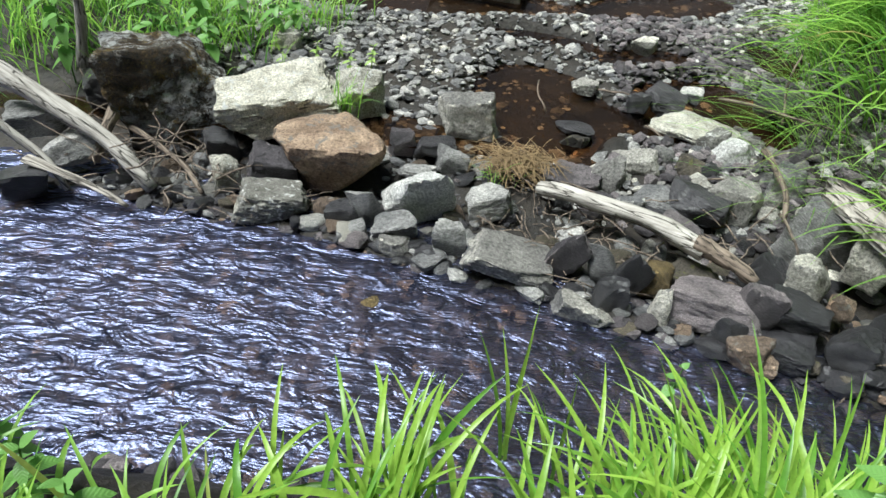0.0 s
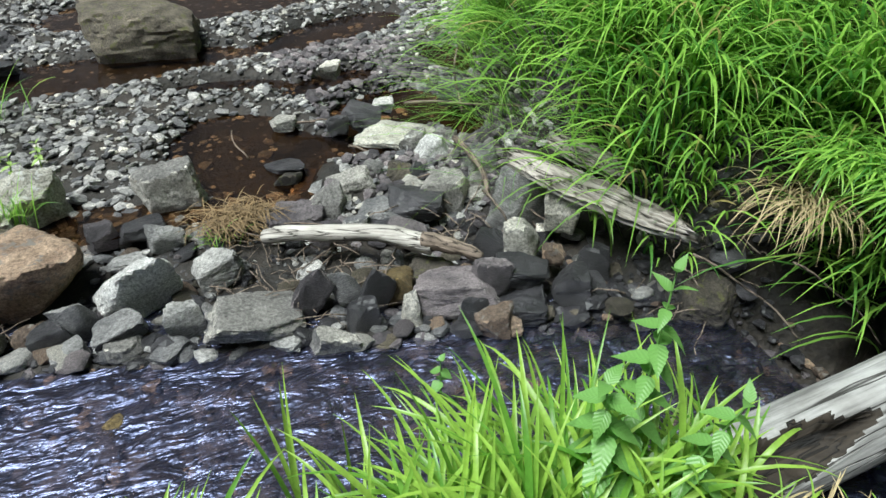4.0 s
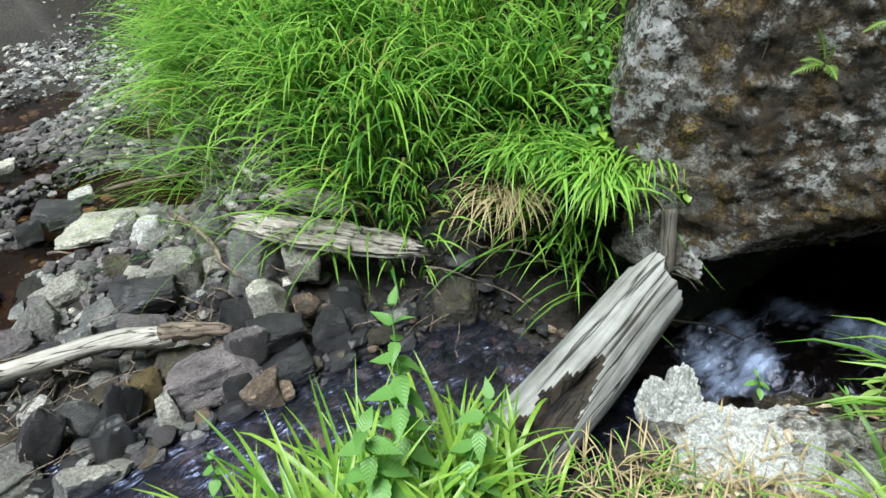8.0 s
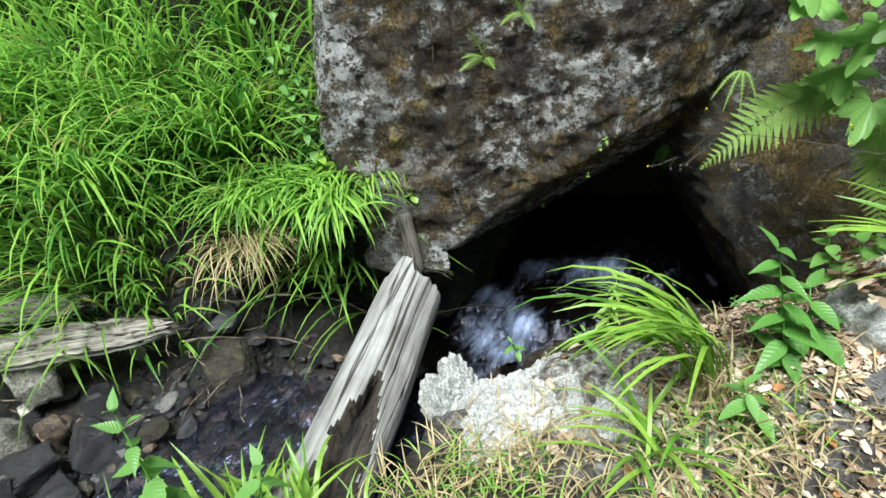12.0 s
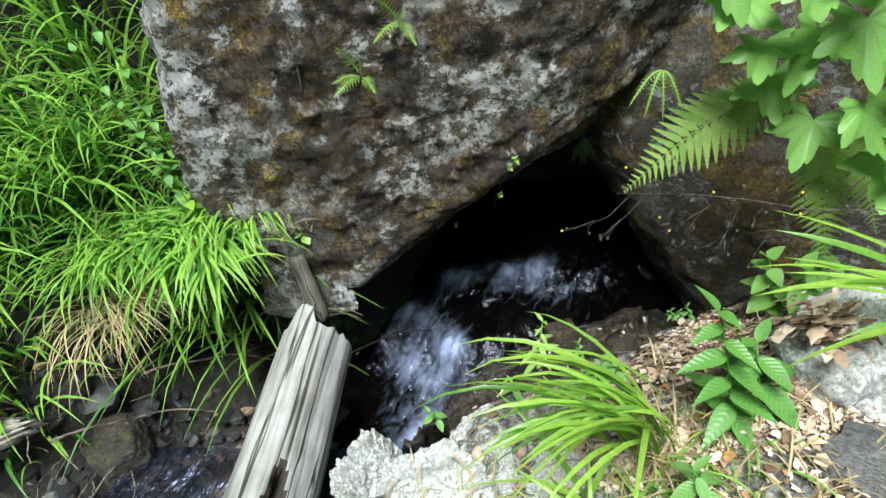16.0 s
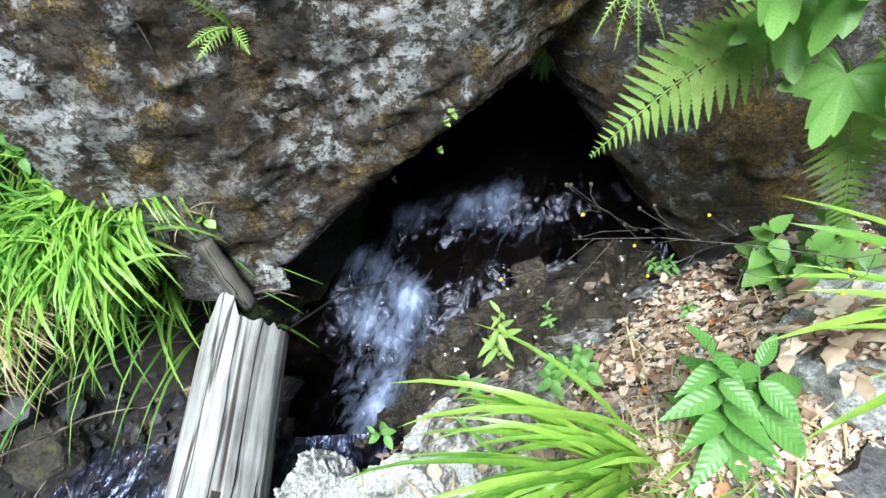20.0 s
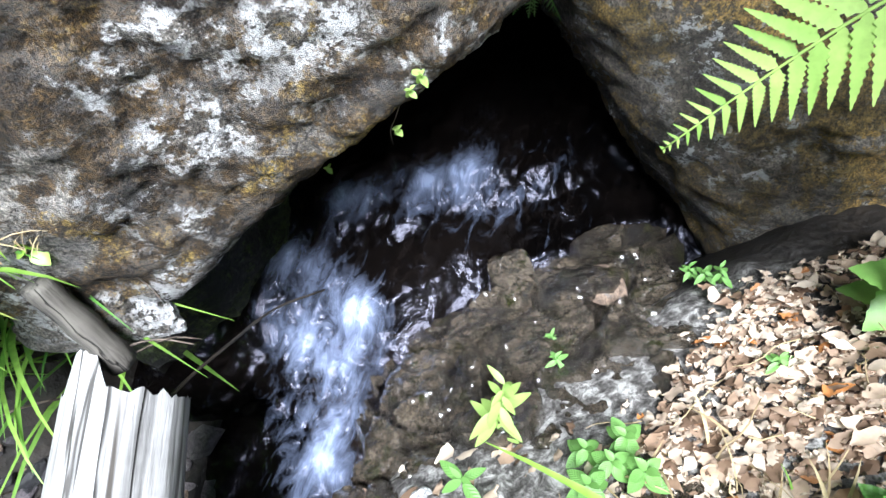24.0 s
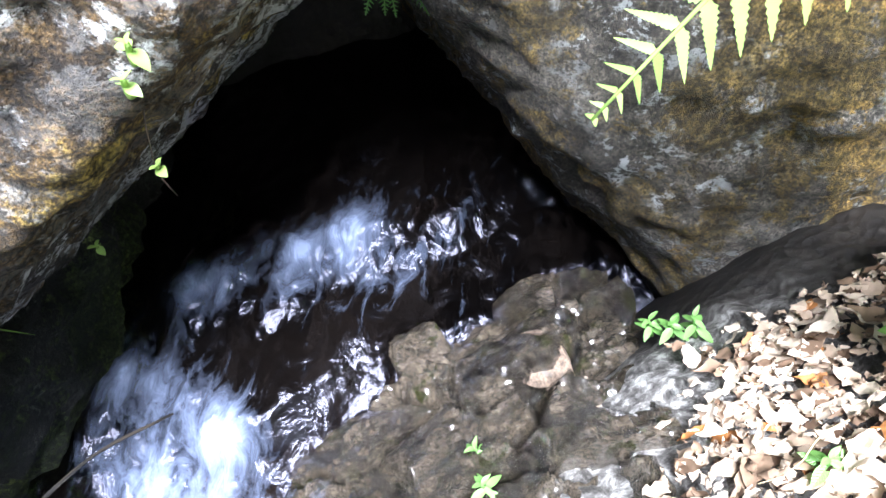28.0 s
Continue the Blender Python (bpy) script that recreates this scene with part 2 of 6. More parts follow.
def boulder_mat(name="lichened_boulder", base=((0.09, 0.075, 0.058), (0.29, 0.26, 0.22), (0.58, 0.55, 0.50)), crust=0.488, pale=(0.92, 0.92, 0.92), cover=0.48, mosses=((0.030, 0.019, 0.010), (0.13, 0.08, 0.028), (0.48, 0.34, 0.07)), rough=0.85, cracks=0.8):
    """Grey schist with crust lichen and patches of moss."""
    m, n, l, p = nodes_of(name)
    c = n.new("ShaderNodeNewGeometry").outputs["Position"]
    a = noise_tex(n, l, c, 4.0, 6, 0.65)
    f = noise_tex(n, l, c, 85.0, 8, 0.8)
    col = ramp(n, l, a, [(0.35, base[0]), (0.52, base[1]), (0.68, base[2])])
    lich = summed(n, l, noise_tex(n, l, c, 19.0, 10, 0.74, (1, 1, 1.5), 0.15), f, 0.40)
    lm = ramp(n, l, lich, [(crust, (0, 0, 0)), (crust + 0.014, (1, 1, 1))])
    area = ramp(n, l, noise_tex(n, l, c, 3.4, 4, 0.6), [(0.40, (0.12, 0.12, 0.12)), (0.50, (1, 1, 1))])
    lm = mixed(n, l, 1.0, lm, area, "MULTIPLY")
    moss = summed(n, l, noise_tex(n, l, c, 6.0, 9, 0.74, None, 0.3), f, 0.28)
    moss = summed(n, l, moss, noise_tex(n, l, c, 1.9, 3, 0.5), 0.4)
    mm = ramp(n, l, moss, [(cover, (0, 0, 0)), (cover + 0.025, (1, 1, 1))])
    mcol = ramp(n, l, summed(n, l, noise_tex(n, l, c, 5.0, 6, 0.7), f, 0.35), [(0.40, mosses[0]), (0.55, mosses[1]), (0.66, mosses[2])])
    col = mixed(n, l, mm, col, mcol)
    col = mixed(n, l, 0.8, col, ramp(n, l, f, [(0.42, (0.16, 0.16, 0.16)), (0.57, (1.5, 1.5, 1.5))]), "MULTIPLY")
    grit = noise_tex(n, l, c, 260.0, 3, 0.7)
    col = mixed(n, l, 0.8, col, ramp(n, l, grit, [(0.42, (0.3, 0.3, 0.3)), (0.58, (1.5, 1.5, 1.5))]), "MULTIPLY")
    bare = ramp(n, l, moss, [(cover, (1, 1, 1)), (cover + 0.06, (0.1, 0.1, 0.1))])
    lm = mixed(n, l, 1.0, lm, bare, "MULTIPLY")
    col = mixed(n, l, lm, col, ramp(n, l, f, [(0.38, tuple(0.5 * q for q in pale)), (0.46, pale)]))
    # broken layers: thin dark cracks that come and go
    warp = n.new("ShaderNodeTexNoise")
    warp.inputs["Scale"].default_value, warp.inputs["Detail"].default_value = 5.0, 5
    l.new(c, warp.inputs["Vector"])
    bent = n.new("ShaderNodeVectorMath")
    bent.operation = "MULTIPLY_ADD"
    l.new(warp.outputs["Color"], bent.inputs[0])
    bent.inputs[1].default_value = (0.22, 0.22, 0.22)
    l.new(c, bent.inputs[2])
    lay = n.new("ShaderNodeMapping")
    lay.inputs["Rotation"].default_value, lay.inputs["Scale"].default_value = (radians(-28), 0, 0), (5.0, 5.0, 17.0)
    l.new(bent.outputs[0], lay.inputs[0])
    plates = n.new("ShaderNodeTexVoronoi")
    plates.feature = "DISTANCE_TO_EDGE"
    plates.inputs["Scale"].default_value = 1.0
    l.new(lay.outputs[0], plates.inputs["Vector"])
    line = ramp(n, l, plates.outputs["Distance"], [(0.0, (0.05, 0.05, 0.05)), (0.035, (1, 1, 1))])
    some = ramp(n, l, noise_tex(n, l, c, 3.1, 3, 0.5), [(0.44, (0, 0, 0)), (0.54, (1, 1, 1))])
    crack = mixed(n, l, some, (1.0, 1.0, 1.0), line)
    col = mixed(n, l, cracks, col, crack, "MULTIPLY")
    pit = noise_tex(n, l, c, 44.0, 8, 0.78)
    col = mixed(n, l, 0.85, col, ramp(n, l, pit, [(0.36, (0.05, 0.05, 0.05)), (0.41, (1, 1, 1))]), "MULTIPLY")
    l.new(col, p.inputs["Base Color"])
    p.inputs["Roughness"].default_value = rough
    bumped(n, l, p, [(a, 0.5, 0.03), (crack, cracks * 0.8, 0.02), (moss, 0.45, 0.03), (lich, 0.9, 0.02), (f, 1.0, 0.026), (grit, 0.8, 0.005)])
    return m


def water_mat(name, tint, ripple, strength, foam=0.0, stretch=(1, 1, 1), gloss=1.5, shine=0.14, sky_tint=(0.86, 0.86, 1.0)):
    """Clear tinted water whose surface mirrors the sky more at a low angle, the sky's blue put into the gloss colour;
    foam: share of white water.
    """
    m, n, l, p = nodes_of(name)
    n.remove(p)
    c = n.new("ShaderNodeNewGeometry").outputs["Position"]
    w1 = noise_tex(n, l, c, ripple, 3, 0.55, stretch, 0.8)
    w2 = noise_tex(n, l, c, ripple * 3.2, 3, 0.5, stretch, 0.5)
    r = n.new("ShaderNodeBsdfRefraction")
    r.inputs["Color"].default_value, r.inputs["Roughness"].default_value, r.inputs["IOR"].default_value = (*tint, 1), 0.05, 1.33
    g = n.new("ShaderNodeBsdfGlossy")
    g.inputs["Roughness"].default_value = shine
    # colours and dims the reflection itself, beyond what the sky gives
    g.inputs["Color"].default_value = (*sky_tint, 1)
    fr = n.new("ShaderNodeFresnel")
    fr.inputs["IOR"].default_value = gloss
    last = None
    for src, k, dist in ((w1, strength, 0.06), (w2, strength * 0.7, 0.02)):
        b = n.new("ShaderNodeBump")
        b.inputs["Strength"].default_value, b.inputs["Distance"].default_value = k, dist
        l.new(src, b.inputs["Height"])
        if last:
            l.new(last, b.inputs["Normal"])
        last = b.outputs[0]
    for x in (r, g, fr):
        l.new(last, x.inputs["Normal"])
    mx = n.new("ShaderNodeMixShader")
    l.new(fr.outputs[0], mx.inputs[0])
    l.new(r.outputs[0], mx.inputs[1])
    l.new(g.outputs[0], mx.inputs[2])
    out = mx.outputs[0]
    if foam > 0:
        at = n.new("ShaderNodeAttribute")
        at.attribute_name = "foam"
        turn = n.new("ShaderNodeMapping")
        turn.inputs["Rotation"].default_value = (0, 0, radians(28))
        l.new(c, turn.inputs[0])
        fine = noise_tex(n, l, turn.outputs[0], 10.0, 9, 0.74, (1.0, 2.1, 1.0), 1.0)
        f1 = summed(n, l, at.outputs["Fac"], fine, 1.5)
        mask = ramp(n, l, f1, [(0.16, (0, 0, 0)), (0.45, (0.12, 0.12, 0.12)), (0.80, (0.32, 0.32, 0.32)), (1.0, (0.60, 0.60, 0.60))])
        d = n.new("ShaderNodeBsdfDiffuse")
        # white foam, with cave shade and sky blue put into its colour
        d.inputs[0].default_value = (0.36, 0.43, 0.64, 1)
        m2 = n.new("ShaderNodeMixShader")
        l.new(mask, m2.inputs[0])
        l.new(out, m2.inputs[1])
        l.new(d.outputs[0], m2.inputs[2])
        out = m2.outputs[0]
    l.new(out, n["Material Output"].inputs[0])
    return m


M_GROUND = ground_mat()
M_BOULDER = boulder_mat()
M_GREY = stone_mat("grey_slate", (0.19, 0.192, 0.20), (0.54, 0.535, 0.525), 0.7, 7, layered=True)
M_DARK = stone_mat("wet_dark_slate", (0.014, 0.014, 0.018), (0.075, 0.072, 0.082), 0.42, 7, layered=True, wet=0.3, spread=0.55)
M_PALE = stone_mat("pale_stone", (0.32, 0.31, 0.29), (0.62, 0.60, 0.55), 0.8, 9)
M_WHITE = stone_mat("white_quartz", (0.68, 0.67, 0.65), (0.92, 0.91, 0.89), 0.6, 11, spread=0.25)
M_BROWN = stone_mat("rusty_brown_stone", (0.15, 0.10, 0.07), (0.40, 0.30, 0.22), 0.8, 8, (0.2, 0.18, 0.16))
M_CHALK = stone_mat("lichened_pale_stone", (0.28, 0.27, 0.23), (0.60, 0.59, 0.53), 0.85, 12, (0.62, 0.62, 0.60))
M_MOSSY = stone_mat("mossy_stone", (0.07, 0.06, 0.048), (0.22, 0.19, 0.145), 0.85, 10, (0.11, 0.11, 0.04))
M_OCHRE = stone_mat("ochre_stone", (0.12, 0.085, 0.03), (0.3, 0.22, 0.09), 0.6, 10)
M_PURPLE = stone_mat("purplish_slate", (0.085, 0.075, 0.085), (0.26, 0.23, 0.245), 0.65, 8, layered=True)
M_SLAB = stone_mat("white_crusted_slab", (0.70, 0.70, 0.69), (0.95, 0.95, 0.93), 0.85, 12, (0.36, 0.36, 0.34), spread=0.15)
M_WALL = boulder_mat("cave_rock", ((0.07, 0.06, 0.045), (0.20, 0.175, 0.14), (0.38, 0.35, 0.31)), 0.55, (0.50, 0.52, 0.52), 0.51, ((0.07, 0.05, 0.018), (0.22, 0.155, 0.045), (0.36, 0.23, 0.06)), 0.62, 0.15)
# damp green moss over rock whose base colour is darkened for cave shade
M_DAMP_SHADE = boulder_mat("shaded_damp_moss", ((0.012, 0.012, 0.009), (0.03, 0.03, 0.024), (0.08, 0.08, 0.065)), 0.60, (0.14, 0.15, 0.11), 0.45, ((0.014, 0.02, 0.006), (0.08, 0.11, 0.028), (0.30, 0.34, 0.08)), 0.8)
M_WET = stone_mat("wet_ledge_rock", (0.008, 0.0065, 0.005), (0.15, 0.12, 0.085), 0.16, 10, (0.035, 0.035, 0.012), True, 0.0, 1.0, 0.0)
M_LOG = wood_mat("silvery_log", (0.09, 0.088, 0.085), (0.34, 0.336, 0.33), (34, 34, 2.0), 0.8, 0.22)
M_DRIFT = wood_mat("bleached_driftwood", (0.13, 0.11, 0.09), (0.46, 0.425, 0.385), (45, 45, 4), 0.85, 0.6)
M_BLEACH = wood_mat("bleached_branch", (0.20, 0.18, 0.16), (0.48, 0.455, 0.42), (60, 60, 3), 0.8, 0.15)
# rotten wood, darkened further to hold the shade inside the log's hollow
M_ROT_SHADE = wood_mat("rotten_wood_with_shade", (0.010, 0.007, 0.005), (0.03, 0.022, 0.014), (40, 40, 4))
M_STAKE = wood_mat("dark_grey_stake", (0.02, 0.018, 0.015), (0.11, 0.10, 0.085), (60, 60, 4))
M_TWIG = wood_mat("dry_twig", (0.07, 0.05, 0.038), (0.24, 0.19, 0.15), (60, 60, 8))
M_STRAW = leaf_mat("dry_straw", (0.22, 0.16, 0.08), (0.45, 0.36, 0.2), 0.7, 0.15)
M_GRASS = leaf_mat("fresh_grass", (0.07, 0.22, 0.04), (0.35, 0.60, 0.10), 0.4, 0.5, (0.45, 0.38, 0.14))
M_REED = leaf_mat("bright_broad_grass", (0.12, 0.30, 0.035), (0.34, 0.54, 0.08), 0.36, 0.45)
M_HERB = leaf_mat("nettle_green", (0.10, 0.25, 0.05), (0.2, 0.40, 0.10), 0.42, 0.4, veins=True)
M_DOCK = leaf_mat("dark_herb_green", (0.06, 0.18, 0.03), (0.14, 0.32, 0.065), 0.4, 0.35, veins=True)
M_FERN = leaf_mat("fern_green", (0.24, 0.42, 0.08), (0.38, 0.56, 0.14), 0.5, 0.45)
M_MAPLE = leaf_mat("maple_green", (0.13, 0.33, 0.06), (0.25, 0.47, 0.11), 0.42, 0.45)
M_DEAD = leaf_mat("dead_leaves", (0.06, 0.04, 0.028), (0.34, 0.27, 0.21), 0.6, 0.1, None, [(0.0, (0.10, 0.06, 0.036)), (0.2, (0.30, 0.20, 0.13)), (0.5, (0.55, 0.43, 0.32)), (0.94, (0.74, 0.63, 0.5)), (0.97, (0.40, 0.17, 0.05))])
M_NEST = leaf_mat("matted_brown_straw", (0.07, 0.045, 0.022), (0.26, 0.18, 0.09), 0.75, 0.1)
M_STREAM = water_mat("stream_water", (0.34, 0.31, 0.34), 8.0, 0.55, 0.0, (0.75, 1.7, 1), 2.0, 0.33, (0.50, 0.57, 0.95))
M_PUDDLE = water_mat("brown_still_water", (0.32, 0.19, 0.09), 3.0, 0.03, 0.0, (1, 1, 1), 1.33)
M_CASCADE = water_mat("white_water", (0.16, 0.14, 0.14), 13.0, 0.18, 0.45, (1, 1, 1), 1.34, 0.20, (0.40, 0.40, 0.50))
M_YELLOW = leaf_mat("yellow_petals", (0.7, 0.55, 0.02), (0.8, 0.65, 0.04), 0.5, 0.3)


# ---- builders ----
class Builder:
    """Gathers many small pieces into one mesh."""

    def __init__(self):
        self.v, self.f, self.n = [], [], 0

    def add(self, verts, faces):
        self.v.append(np.asarray(verts, float))
        self.f.extend([tuple(i + self.n for i in f) for f in faces])
        self.n += len(verts)

    def mesh(self, name, smooth=True):
        me = bpy.data.meshes.new(name)
        me.from_pydata(np.concatenate(self.v).tolist(), [], self.f)
        if smooth:
            me.shade_smooth()
        return me


def mesh_of(name, verts, faces, smooth=True):
    b = Builder()
    b.add(verts, faces)
    return b.mesh(name, smooth)


def placed(name, me, mat, m=None, parent=None, label="", category="", group="", kind=""):
    if not me.materials:
        me.materials.append(mat)
    ob = new(name, me)
    if m is not None:
        ob.matrix_basis = m
    if parent is not None:
        ob.parent = parent
    return tagged(ob, label, category, group, kind)


def part(name, me, mat, parent, label="", m=None):
    return placed(name, me, mat, m, parent, label)


def empty(name, m, label="", category="", group="", kind=""):
    ob = new(name)
    ob.matrix_basis = m
    ob.empty_display_size = 0.05
    return tagged(ob, label, category, group, kind)


def ico(level):
    bm = bmesh.new()
    bmesh.ops.create_icosphere(bm, subdivisions=level, radius=1.0)
    v = np.array([x.co[:] for x in bm.verts])
    f = [tuple(x.index for x in y.verts) for y in bm.faces]
    bm.free()
    return v / np.linalg.norm(v, axis=1)[:, None], f


ICO = {k: ico(k) for k in (1, 2, 3, 4, 5, 6, 7)}


def fbm(p, scale, octaves=4, seed=0.0):
    """Fractal noise at rows of points."""
    out = np.zeros(len(p))
    for i in range(len(p)):
        out[i] = noise.fractal(Vector((p[i][0] * scale + seed, p[i][1] * scale - seed, p[i][2] * scale + 2 * seed)), 0.9, 2.0, octaves)
    return out


def cut_stone(rng, level, size, cuts=9, rough=0.04, soft=14.0, flat=0.0):
    """An angular stone: a ball trimmed by random planes with worn edges. Half sizes in size."""
    d, f = ICO[level]
    nrm = rng.normal(size=(cuts, 3)) * (1, 1, 0.8)
    nrm /= np.linalg.norm(nrm, axis=1)[:, None]
    nrm = np.concatenate([nrm, [[0, 0, 1], [0, 0, -1], [1, 0, 0], [-1, 0, 0], [0, 1, 0], [0, -1, 0]]])
    tilt = nrm + rng.normal(size=nrm.shape) * 0.15
    tilt /= np.linalg.norm(tilt, axis=1)[:, None]
    off = np.concatenate([rng.uniform(0.66, 1.0, cuts), np.full(6, 0.84)])
    off[cuts] -= flat * 0.3
    q = np.maximum(d @ tilt.T, 1e-3) / off
    r = 1 / (np.power(np.power(q, soft).sum(1), 1 / soft))
    p = d * r[:, None]
    if level >= 3:
        s = rng.uniform(0, 50)
        p = p * (1 + rough * 1.6 * fbm(p, 1.6, 5, s) + rough * 0.7 * fbm(p * (1, 1, 3), 4.0, 3, s))[:, None]
    else:
        p = p * (1 + rng.normal(size=len(p)) * rough)[:, None]
    return p * np.asarray(size), f


def tube(path, radii, sides=8, rng=None, rough=0.0, cap=True):
    """A tube along rows of points; its ends are closed."""
    path, n = np.asarray(path, float), len(path)
    tang = np.gradient(path, axis=0)
    tang /= np.linalg.norm(tang, axis=1)[:, None] + 1e-9
    ref = np.array([0, 0, 1.0]) if abs(tang[:, 2]).max() < 0.9 else np.array([0.3, 1.0, 0])
    a = np.cross(tang, ref)
    a /= np.linalg.norm(a, axis=1)[:, None] + 1e-9
    b = np.cross(tang, a)
    th = np.arange(sides) / sides * 2 * np.pi
    r = np.asarray(radii, float)[:, None] * np.ones((1, sides))
    if rng is not None and rough:
        r = r * (1 + rough * rng.normal(size=(1, sides)) + rough * 0.5 * rng.normal(size=(n, sides)))
    v = path[:, None] + r[..., None] * (np.cos(th)[None, :, None] * a[:, None] + np.sin(th)[None, :, None] * b[:, None])
    f = [(i * sides + j, i * sides + (j + 1) % sides, (i + 1) * sides + (j + 1) % sides, (i + 1) * sides + j) for i in range(n - 1) for j in range(sides)]
    if cap:
        f += [tuple(range(sides - 1, -1, -1)), tuple((n - 1) * sides + j for j in range(sides))]
    return v.reshape(-1, 3), f


def blade(base, az, length, width, th0, th1, segs=7, twist=0.0, fold=0.25, lift=0.0):
    """A folded grass blade that leans from th0 to th1 degrees off the upright."""
    s = np.linspace(0, 1, segs + 1)
    th = np.radians(th0 + (th1 - th0) * s**1.4)
    step = length / segs
    r = np.concatenate([[0], np.cumsum(np.sin(th[1:]) * step)])
    z = np.concatenate([[0], np.cumsum(np.cos(th[1:]) * step)])
    out = np.array([np.cos(az), np.sin(az), 0])
    side = np.array([-np.sin(az), np.cos(az), 0])
    w = width * 0.5 * (0.55 + 0.45 * np.sin(np.pi * np.minimum(s * 1.4, 1) * 0.5)) * (1 - s**3.0) + 0.0002
    mid = np.asarray(base) + r[:, None] * out + z[:, None] * (0, 0, 1)
    up = np.stack([-np.cos(th) * out[0], -np.cos(th) * out[1], np.sin(th)], -1)
    sd = side[None] * np.cos(twist * s)[:, None] + up * np.sin(twist * s)[:, None]
    drop = up * (fold * w)[:, None]
    v = np.concatenate([mid + sd * w[:, None] + drop, mid, mid - sd * w[:, None] + drop])
    k = segs + 1
    f = [(c * k + i, c * k + i + 1, (c + 1) * k + i + 1, (c + 1) * k + i) for c in range(2) for i in range(segs)]
    return v, f


def leaf_shape(length, width, kind="oval", bend=0.2, segs=6, teeth=0.0, curl=0.15):
    """A leaf from the origin along +x, folded at its midrib."""
    s = np.linspace(0, 1, segs + 1)
    if kind == "oval":
        w = np.sin(np.pi * s**0.8) ** 0.85
    elif kind == "heart":
        w = np.where(s < 0.25, np.sqrt(np.maximum(s / 0.25, 0)), np.cos((s - 0.25) / 0.75 * np.pi / 2) ** 0.9)
    elif kind == "nettle":
        w = np.sin(np.pi * s**0.55) ** 1.1
    else:
        w = (1 - s) ** 0.75 * np.minimum(s * 7, 1)
    w = w * width / 2 * (1 + teeth * (np.arange(segs + 1) % 2))
    z = -bend * length * s**2
    mid = np.stack([s * length, 0 * s, z], -1)
    lift = np.stack([0 * s, w, curl * w], -1)
    low = np.stack([0 * s, -w, curl * w], -1)
    v = np.concatenate([mid + lift, mid, mid + low])
    k = segs + 1
    return v, [(c * k + i, c * k + i + 1, (c + 1) * k + i + 1, (c + 1) * k + i) for c in range(2) for i in range(segs)]


def turned(v, m):
    m = np.array(m)
    return np.asarray(v) @ m[:3, :3].T + m[:3, 3]


# ---- the lie of the land ----
def step(a, b, x):
    t = np.clip((x - a) / (b - a), 0, 1)
    return t * t * (3 - 2 * t)


STREAM = [(-9.0, 1.2, 0.75), (-1.6, 1.52, 0.62), (-0.6, 1.42, 0.55), (0.2, 1.30, 0.46), (0.8, 1.18, 0.40), (1.4, 1.06, 0.33), (1.9, 0.86, 0.36), (2.14, 0.47, 0.38), (2.40, 0.16, 0.25), (2.80, -0.08, 0.28), (3.5, -0.25, 0.25)]


def bank_of(x, y):
    """How far a point lies outside the water's edge."""
    best = np.full(np.shape(x), 1e9)
    for (x0, y0, w0), (x1, y1, w1) in zip(STREAM, STREAM[1:]):
        dx, dy = x1 - x0, y1 - y0
        t = np.clip(((x - x0) * dx + (y - y0) * dy) / (dx * dx + dy * dy), 0, 1)
        best = np.minimum(best, np.hypot(x - x0 - t * dx, y - y0 - t * dy) - (w0 + t * (w1 - w0)))
    return best


def hollow(x, y, cx, cy, rx, ry, turn=0.0):
    c, s = math.cos(turn), math.sin(turn)
    u, v = (x - cx) * c + (y - cy) * s, -(x - cx) * s + (y - cy) * c
    return 1 - step(0.6, 1.15, np.hypot(u / rx, v / ry))


def wobble(x, y):
    return 0.5 * np.sin(3.1 * x + 1.3 * y) * np.sin(2.3 * y - 0.7 * x + 1) + 0.3 * np.sin(7.7 * x - 3.1 * y + 2) * np.sin(6.1 * y + 2.2 * x)


def slope(x, y):
    """The rock shelf that falls to the cascade."""
    return 1.724 - 0.753 * x - 0.393 * y


